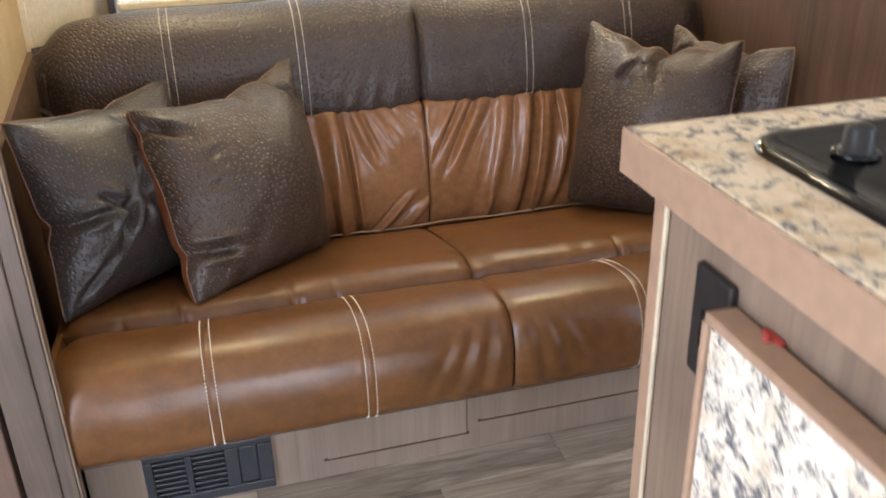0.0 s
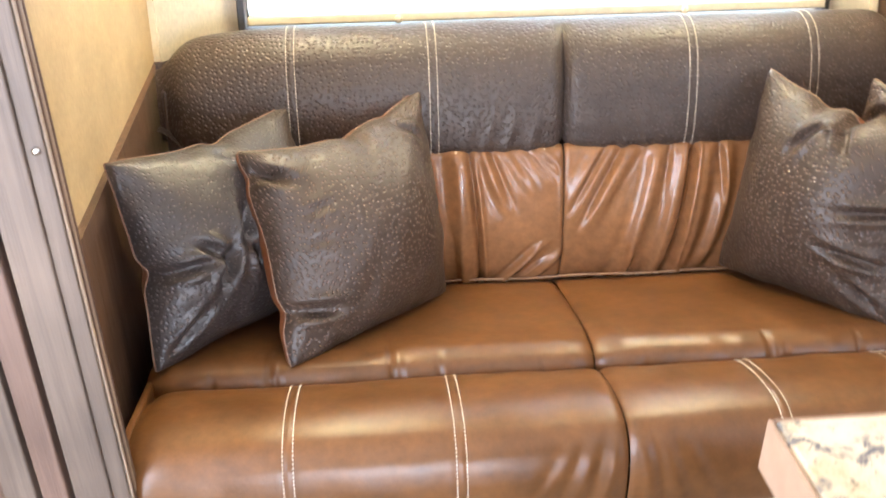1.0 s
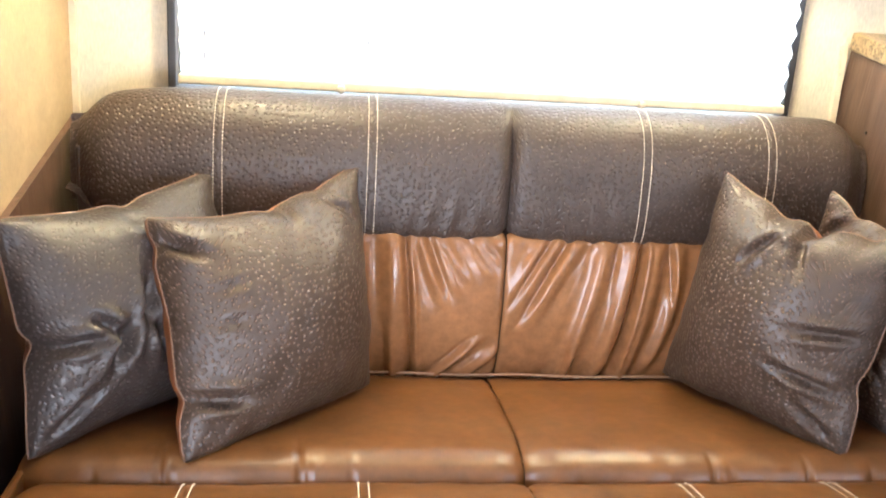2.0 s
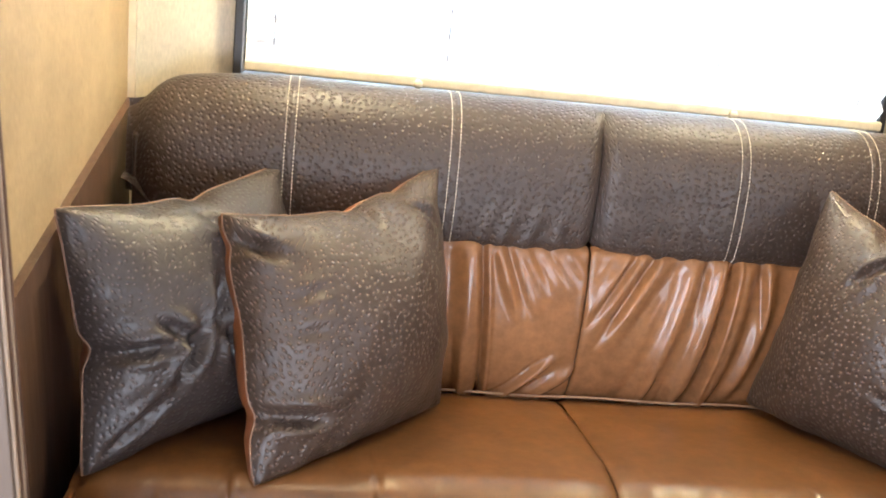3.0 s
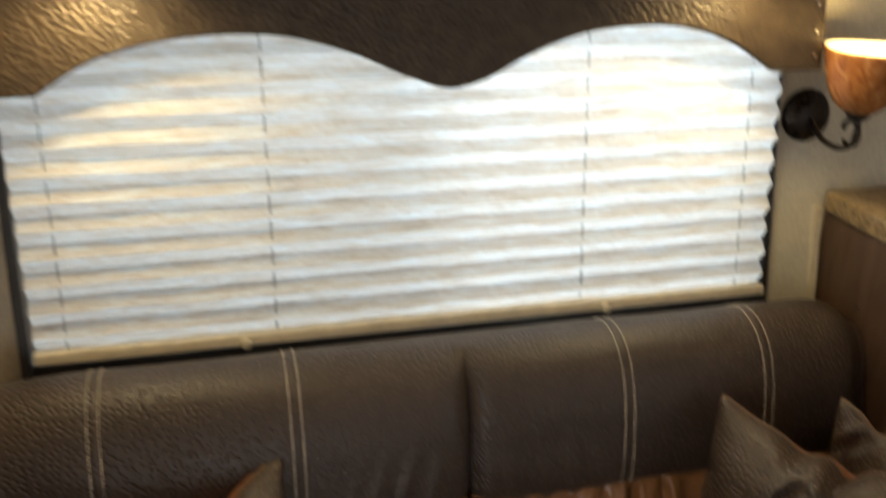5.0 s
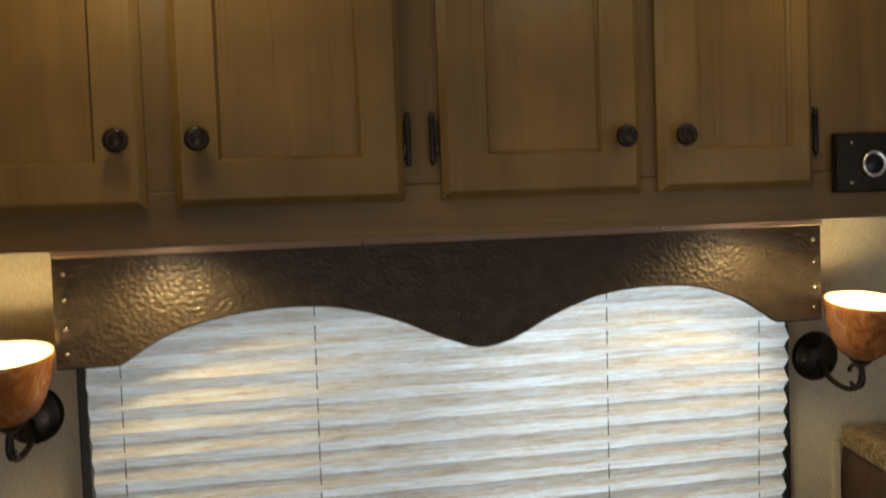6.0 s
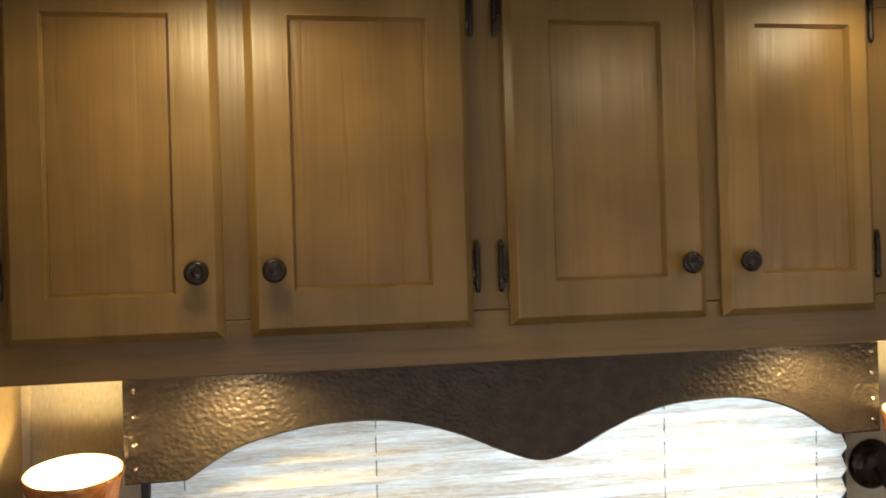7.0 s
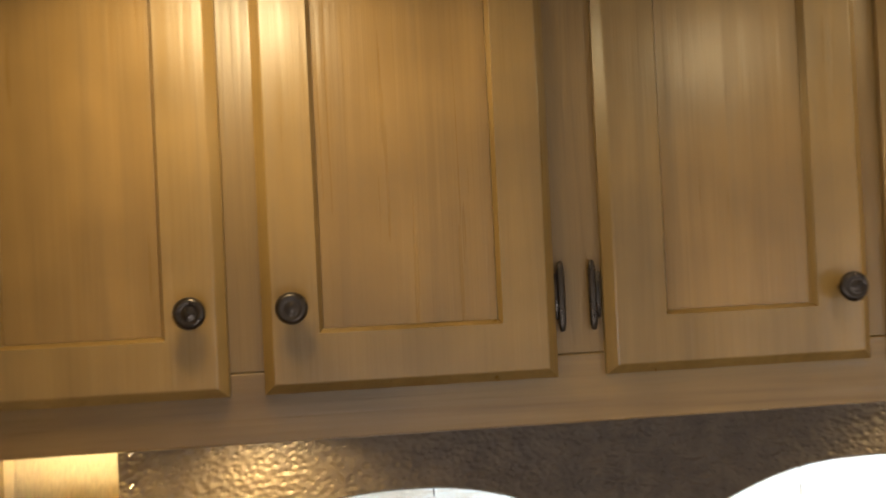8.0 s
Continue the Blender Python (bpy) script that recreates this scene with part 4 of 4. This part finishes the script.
# ---- cushions ----
def pillow(name_label, bl, br, tl, tr, seed, thick=0.118, creases=(), sag=0.0, pinches=()):
    bl, br, tl, tr = (np.array(c, float) for c in (bl, br, tl, tr))
    ob = thing("cushion", name_label, "cushion", tuple((bl + br) / 2), True, group="cushions on the sofa")
    nor = np.cross(br - bl + tr - tl, tl - bl + tr - br)
    nor /= np.linalg.norm(nor)
    n = 110
    u, v = np.meshgrid(np.linspace(-1, 1, n), np.linspace(-1, 1, n), indexing="ij")
    # edges drawn in between the pointed corners
    q = np.random.RandomState(seed + 7)
    pull = 0.055 + 0.05 * q.rand(4)
    rip = 0.014 * wave_noise(v, 0 * v, seed + 3, 6, 5, 16)
    rap = 0.014 * wave_noise(u, 0 * u, seed + 4, 6, 5, 16)
    uu = u * (1 - (np.where(u < 0, pull[0], pull[1]) + rip) * (1 - v**2) * abs(u) ** 3)
    vv = v * (1 - (np.where(v < 0, 0.4 * pull[2], pull[3]) + rap) * (1 - u**2) * abs(v) ** 3) - sag * np.clip(v, 0, 1) ** 2 * (1 - u**2)
    # notches where a seam is drawn in: the side, the place along it, width and depth
    for side, at, wide, deep in pinches:
        if side in "lr":
            uu = uu + (deep if side == "l" else -deep) * np.clip(-u if side == "l" else u, 0, 1) ** 3 * np.exp(-((v - at) / wide) ** 2)
        else:
            vv = vv - deep * np.clip(v, 0, 1) ** 4 * np.exp(-((u - at) / wide) ** 2)
    blunt = 1 - 0.030 * abs(u * v) ** 10
    a, b = (uu * blunt + 1) / 2, (vv * blunt + 1) / 2
    flat = ((1 - a) * (1 - b))[..., None] * bl + (a * (1 - b))[..., None] * br + ((1 - a) * b)[..., None] * tl + (a * b)[..., None] * tr
    puff = ((1 - u**2) * (1 - v**2)) ** 0.60 + 0.10 * abs(u * v) ** 5 * np.clip((1 - np.maximum(abs(u), abs(v))) / 0.04, 0, 1) ** 0.5
    wr = wave_noise(u, v, seed, 8, 2.5, 9) * 0.0045 + wave_noise(u, v, seed + 1, 8, 10, 30) * 0.0016
    # folds that run in from the corners and the seams
    edge = 1 - np.maximum(abs(u), abs(v))
    ang = np.arctan2(v, u)
    r = np.random.RandomState(seed)
    fold = sum(0.6 * np.cos(k * ang + r.rand() * 6.28) for k in (9, 14, 21)) * np.exp(-edge / 0.16)
    wr = wr + 0.0048 * fold * np.clip(edge / 0.05, 0, 1)
    for cu, cv, turn, length, width, deep in creases:
        c, s = math.cos(turn), math.sin(turn)
        p, q = (u - cu) * c + (v - cv) * s, -(u - cu) * s + (v - cv) * c
        along = np.exp(-(p / length) ** 2)
        wr = wr - deep * along * (np.exp(-(q / width) ** 2) - 0.55 * np.exp(-((q - 2.0 * width) / width) ** 2) - 0.55 * np.exp(-((q + 2.0 * width) / width) ** 2))
    wr = wr * np.clip(edge / 0.03, 0, 1)
    front = flat + nor * (thick * puff + wr)[..., None]
    rear = flat - nor * (thick * 0.95 * puff**(0.75 if seed == 51 else 1.3))[..., None]
    if seed == 52:
        part("front", sheet(front), DARK_SMOOTH, ob, "dark creased leather front", True)
    else:
        part("front", sheet(front), DARK, ob, "dark ostrich leather front", True)
    part("back", sheet(rear[::-1]), RUST_BACK, ob, "rust brown leather back", True)
    loop = [flat[i, 0] for i in range(n)] + [flat[-1, j] for j in range(1, n)] + [flat[i, -1] for i in range(n - 2, -1, -1)] + [flat[0, j] for j in range(n - 2, 0, -1)]
    part("piping", tube([p - nor * 0.002 for p in loop], 0.0017, 6, True), SEAM, ob, "tan brown piping", True)
    return ob


pillow("square dark ostrich leather cushion with rust back, propped on the seat", (-0.560, -0.605, 0.482), (-0.250, -0.300, 0.487), (-0.640, -0.460, 0.858), (-0.292, -0.205, 0.915), 51, sag=0.13,
       pinches=(("l", -0.52, 0.10, 0.055), ("l", 0.72, 0.09, 0.035), ("t", 0.08, 0.12, 0.045), ("t", 0.55, 0.10, 0.035)),
       creases=((-0.76, -0.56, -0.25, 0.22, 0.050, 0.022), (-0.84, 0.70, -0.60, 0.14, 0.050, 0.020), (-0.60, 0.30, 0.2, 0.12, 0.04, 0.006), (-0.62, 0.02, -0.1, 0.12, 0.04, 0.006), (0.60, 0.72, -0.9, 0.18, 0.04, 0.012), (0.10, 0.86, 1.4, 0.14, 0.04, 0.010)))
pillow("square dark creased leather cushion leaning in the sofa corner", (-0.800, -0.600, 0.485), (-0.520, -0.255, 0.495), (-0.852, -0.545, 0.868), (-0.568, -0.200, 0.890), 52, sag=0.06,
       pinches=(("l", -0.08, 0.10, 0.075), ("t", 0.10, 0.12, 0.06)),
       creases=((-0.74, -0.10, 0.05, 0.22, 0.045, 0.014), (-0.50, 0.00, -0.80, 0.14, 0.045, 0.016), (-0.40, -0.20, 1.25, 0.17, 0.050, 0.022), (-0.16, 0.10, 1.35, 0.20, 0.048, 0.020), (-0.08, -0.20, -1.35, 0.18, 0.048, 0.022),
                (0.22, 0.08, -1.40, 0.28, 0.050, 0.018), (0.10, 0.66, -0.9, 0.26, 0.06, 0.012), (-0.72, -0.66, 0.8, 0.20, 0.045, 0.010)))
pillow("square dark ostrich leather cushion with a slack upper edge", (0.372, -0.215, 0.485), (0.585, -0.580, 0.480), (0.430, -0.255, 0.940), (0.660, -0.555, 0.890), 53, sag=0.10,
       pinches=(("t", -0.24, 0.13, 0.05), ("t", 0.14, 0.10, 0.11), ("t", 0.62, 0.12, 0.05), ("r", -0.35, 0.12, 0.05)),
       creases=((-0.16, 0.62, 1.1, 0.24, 0.045, 0.016), (0.18, 0.70, -1.2, 0.20, 0.045, 0.018), (0.02, 0.80, 0.1, 0.16, 0.06, -0.010), (0.66, 0.05, 0.15, 0.22, 0.04, 0.018), (0.62, -0.38, -0.15, 0.24, 0.04, 0.020), (0.70, -0.72, -0.6, 0.18, 0.045, 0.014)))
pillow("square dark leather cushion against the half wall", (0.610, -0.215, 0.492), (0.735, -0.590, 0.489), (0.645, -0.275, 0.915), (0.760, -0.590, 0.868), 54, thick=0.050, sag=0.08,
       pinches=(("t", -0.55, 0.12, 0.05), ("t", 0.30, 0.12, 0.06)),
       creases=((0.1, 0.1, 0.8, 0.3, 0.06, 0.012), (0.2, -0.2, -0.8, 0.3, 0.05, 0.012), (-0.70, 0.74, 0.9, 0.18, 0.05, 0.014)))

# ---- the island with its counter, hob and hanging leaf ----
island = thing("kitchen_island", "pale grey-brown laminate kitchen island with edge trim", "cabinet", (0.25, -1.8, 0))
part("side_panel", box(-0.100, -0.082, -2.60, -1.446, 0.0, 0.904, 0.001, 1), GREY_WOOD_LIGHT, island)
part("end_panel", box(-0.0815, 0.70, -1.446, -1.428, 0.0, 0.904, 0.001, 1), GREY_WOOD_LIGHT, island)
part("corner_post", box(-0.104, -0.082, -1.4455, -1.424, 0.0, 0.904, 0.003), EDGE_BAND, island, "tan corner trim")
part("corner_bead", box(-0.1055, -0.1005, -1.4515, -1.4460, 0.0, 0.904, 0.002), CREAM, island, "tan corner bead")
part("plinth", box(-0.08, 0.70, -2.60, -1.47, 0.0, 0.08), DARK_WOOD, island)
counter = thing("island_counter", "cream and grey granite laminate counter with a tan edge", "counter top", (0.25, -1.8, 0.93))
part("slab", box(-0.125, 0.72, -2.62, -1.402, 0.9045, 0.9495, 0.003), GRANITE, counter)
part("edge_band", box(-0.129, -0.1255, -2.62, -1.3985, 0.9045, 0.9485, 0.0015, 1), EDGE_BAND, counter, "tan edge band")
part("edge_band", box(-0.1253, 0.72, -1.4017, -1.3985, 0.9045, 0.9485, 0.0015, 1), EDGE_BAND, counter, "tan edge band")

hob = thing("gas_hob", "black glass gas hob set in the island counter", "hob", (0.16, -1.7, 0.95))


def tray(x0, x1, y0, y1, z, r, depth):
    """A shallow tray with round corners."""
    bm = bmesh.new()
    def ring(d, h):
        pts = []
        for cx, cy, a0 in ((x1 - r, y1 - r, 0), (x0 + r, y1 - r, 90), (x0 + r, y0 + r, 180), (x1 - r, y0 + r, 270)):
            for k in range(7):
                a = radians(a0 + 15 * k)
                pts.append(bm.verts.new((cx + (r - d) * math.cos(a), cy + (r - d) * math.sin(a), h)))
        return pts
    rings = [ring(0.0, z), ring(0.001, z + 0.005), ring(0.006, z + 0.007), ring(0.014, z + 0.005), ring(0.022, z + 0.005 - depth)]
    for a, b in zip(rings, rings[1:]):
        for k in range(len(a)):
            bm.faces.new((a[k], a[(k + 1) % len(a)], b[(k + 1) % len(b)], b[k]))
    bm.faces.new(rings[-1])
    return bm


part("tray", tray(-0.058, 0.42, -2.05, -1.470, 0.950, 0.045, 0.004), BLACK_GLASS, hob, "", True)
for x, y in ((0.075, -1.60), (0.30, -1.60), (0.075, -1.87), (0.30, -1.87)):
    b = part("burner", lathe([(0.040, 0.0), (0.040, 0.006), (0.026, 0.009), (0.026, 0.017), (0.024, 0.020), (0.0, 0.021)], (x, y, 0.9515), (0, 0, 1), 26), BLACK, hob)
    part("burner_ring", lathe([(0.030, 0.0), (0.033, 0.001), (0.033, 0.008), (0.029, 0.009)], (x, y, 0.9575), (0, 0, 1), 26), CHROME, b, "chrome burner ring", True)
for x, y in ((0.014, -1.538), (0.030, -1.600)):
    k = part("hob_knob", lathe([(0.017, 0.0), (0.017, 0.004), (0.013, 0.006), (0.012, 0.024), (0.009, 0.027), (0.0, 0.027)], (x, y, 0.9515), (0, 0, 1), 22), BLACK, hob, "", True)
    part("knob_collar", lathe([(0.0175, 0.0), (0.020, 0.001), (0.020, 0.004), (0.0175, 0.005)], (x, y, 0.9515), (0, 0, 1), 22), BLACK_GLASS, k, "glossy black collar", True)

leaf = thing("drop_leaf", "granite laminate drop leaf hanging at the island's side", "counter leaf", (-0.115, -1.95, 0.6))
part("leaf_board", box(-0.128, -0.104, -2.45, -1.574, 0.42, 0.838, 0.002), GRANITE_LEAF, leaf)
part("leaf_edge", box(-0.132, -0.1035, -2.45, -1.570, 0.8383, 0.8475, 0.002), EDGE_BAND, leaf, "tan edge band")
part("leaf_edge", box(-0.132, -0.1035, -1.5735, -1.5665, 0.42, 0.838, 0.002), EDGE_BAND, leaf, "tan edge band")
clip = thing("leaf_bracket", "red plastic bracket above the drop leaf", "bracket", (-0.102, -1.62, 0.85))
part("arm", box(-0.1075, -0.1005, -1.634, -1.610, 0.8455, 0.850, 0.0015), RED, clip)
part("pin", lathe([(0.003, 0.0), (0.003, 0.006), (0.0, 0.007)], (-0.1075, -1.624, 0.8485), (-1, 0, 0), 10), RED, clip, "", True)
socket = thing("wall_socket", "black plastic outlet box on the island's side", "socket", (-0.1, -1.545, 0.80))
part("plate", box(-0.108, -0.1003, -1.568, -1.512, 0.755, 0.862, 0.003), BLACK, socket)
part("switch", box(-0.112, -0.1085, -1.548, -1.532, 0.790, 0.826, 0.002), BLACK_GLASS, socket)
part("mark", box(-0.1123, -0.1121, -1.5405, -1.5395, 0.802, 0.814), CREAM, socket, "white mark")

# ---- the floor's planks ----
floor = bpy.data.objects["floor"]
shared = {}
rr = random.Random(5)
y = -3.40
row = 0
while y < -0.64:
    x = -1.585 + rr.choice((0.0, 0.02, 0.05, 0.09))
    while x < 1.88:
        ln = rr.choice((0.45, 0.62, 0.80))
        if ln not in shared:
            bm = box(0.0006, ln - 0.0006, 0.0006, 0.1144, -0.0039, 0.0, 0.0008, 1)
            me = bpy.data.meshes.new("plank")
            bm.to_mesh(me)
            bm.free()
            me.materials.append(PLANK)
            shared[ln] = me
        x1 = x + ln
        if x > -1.59 and x1 < 1.88:
            ob = new("plank", shared[ln])
            ob.location = (x, y, 0.0)
            ob.parent = floor
        x = x1
    y += 0.115
    row += 1
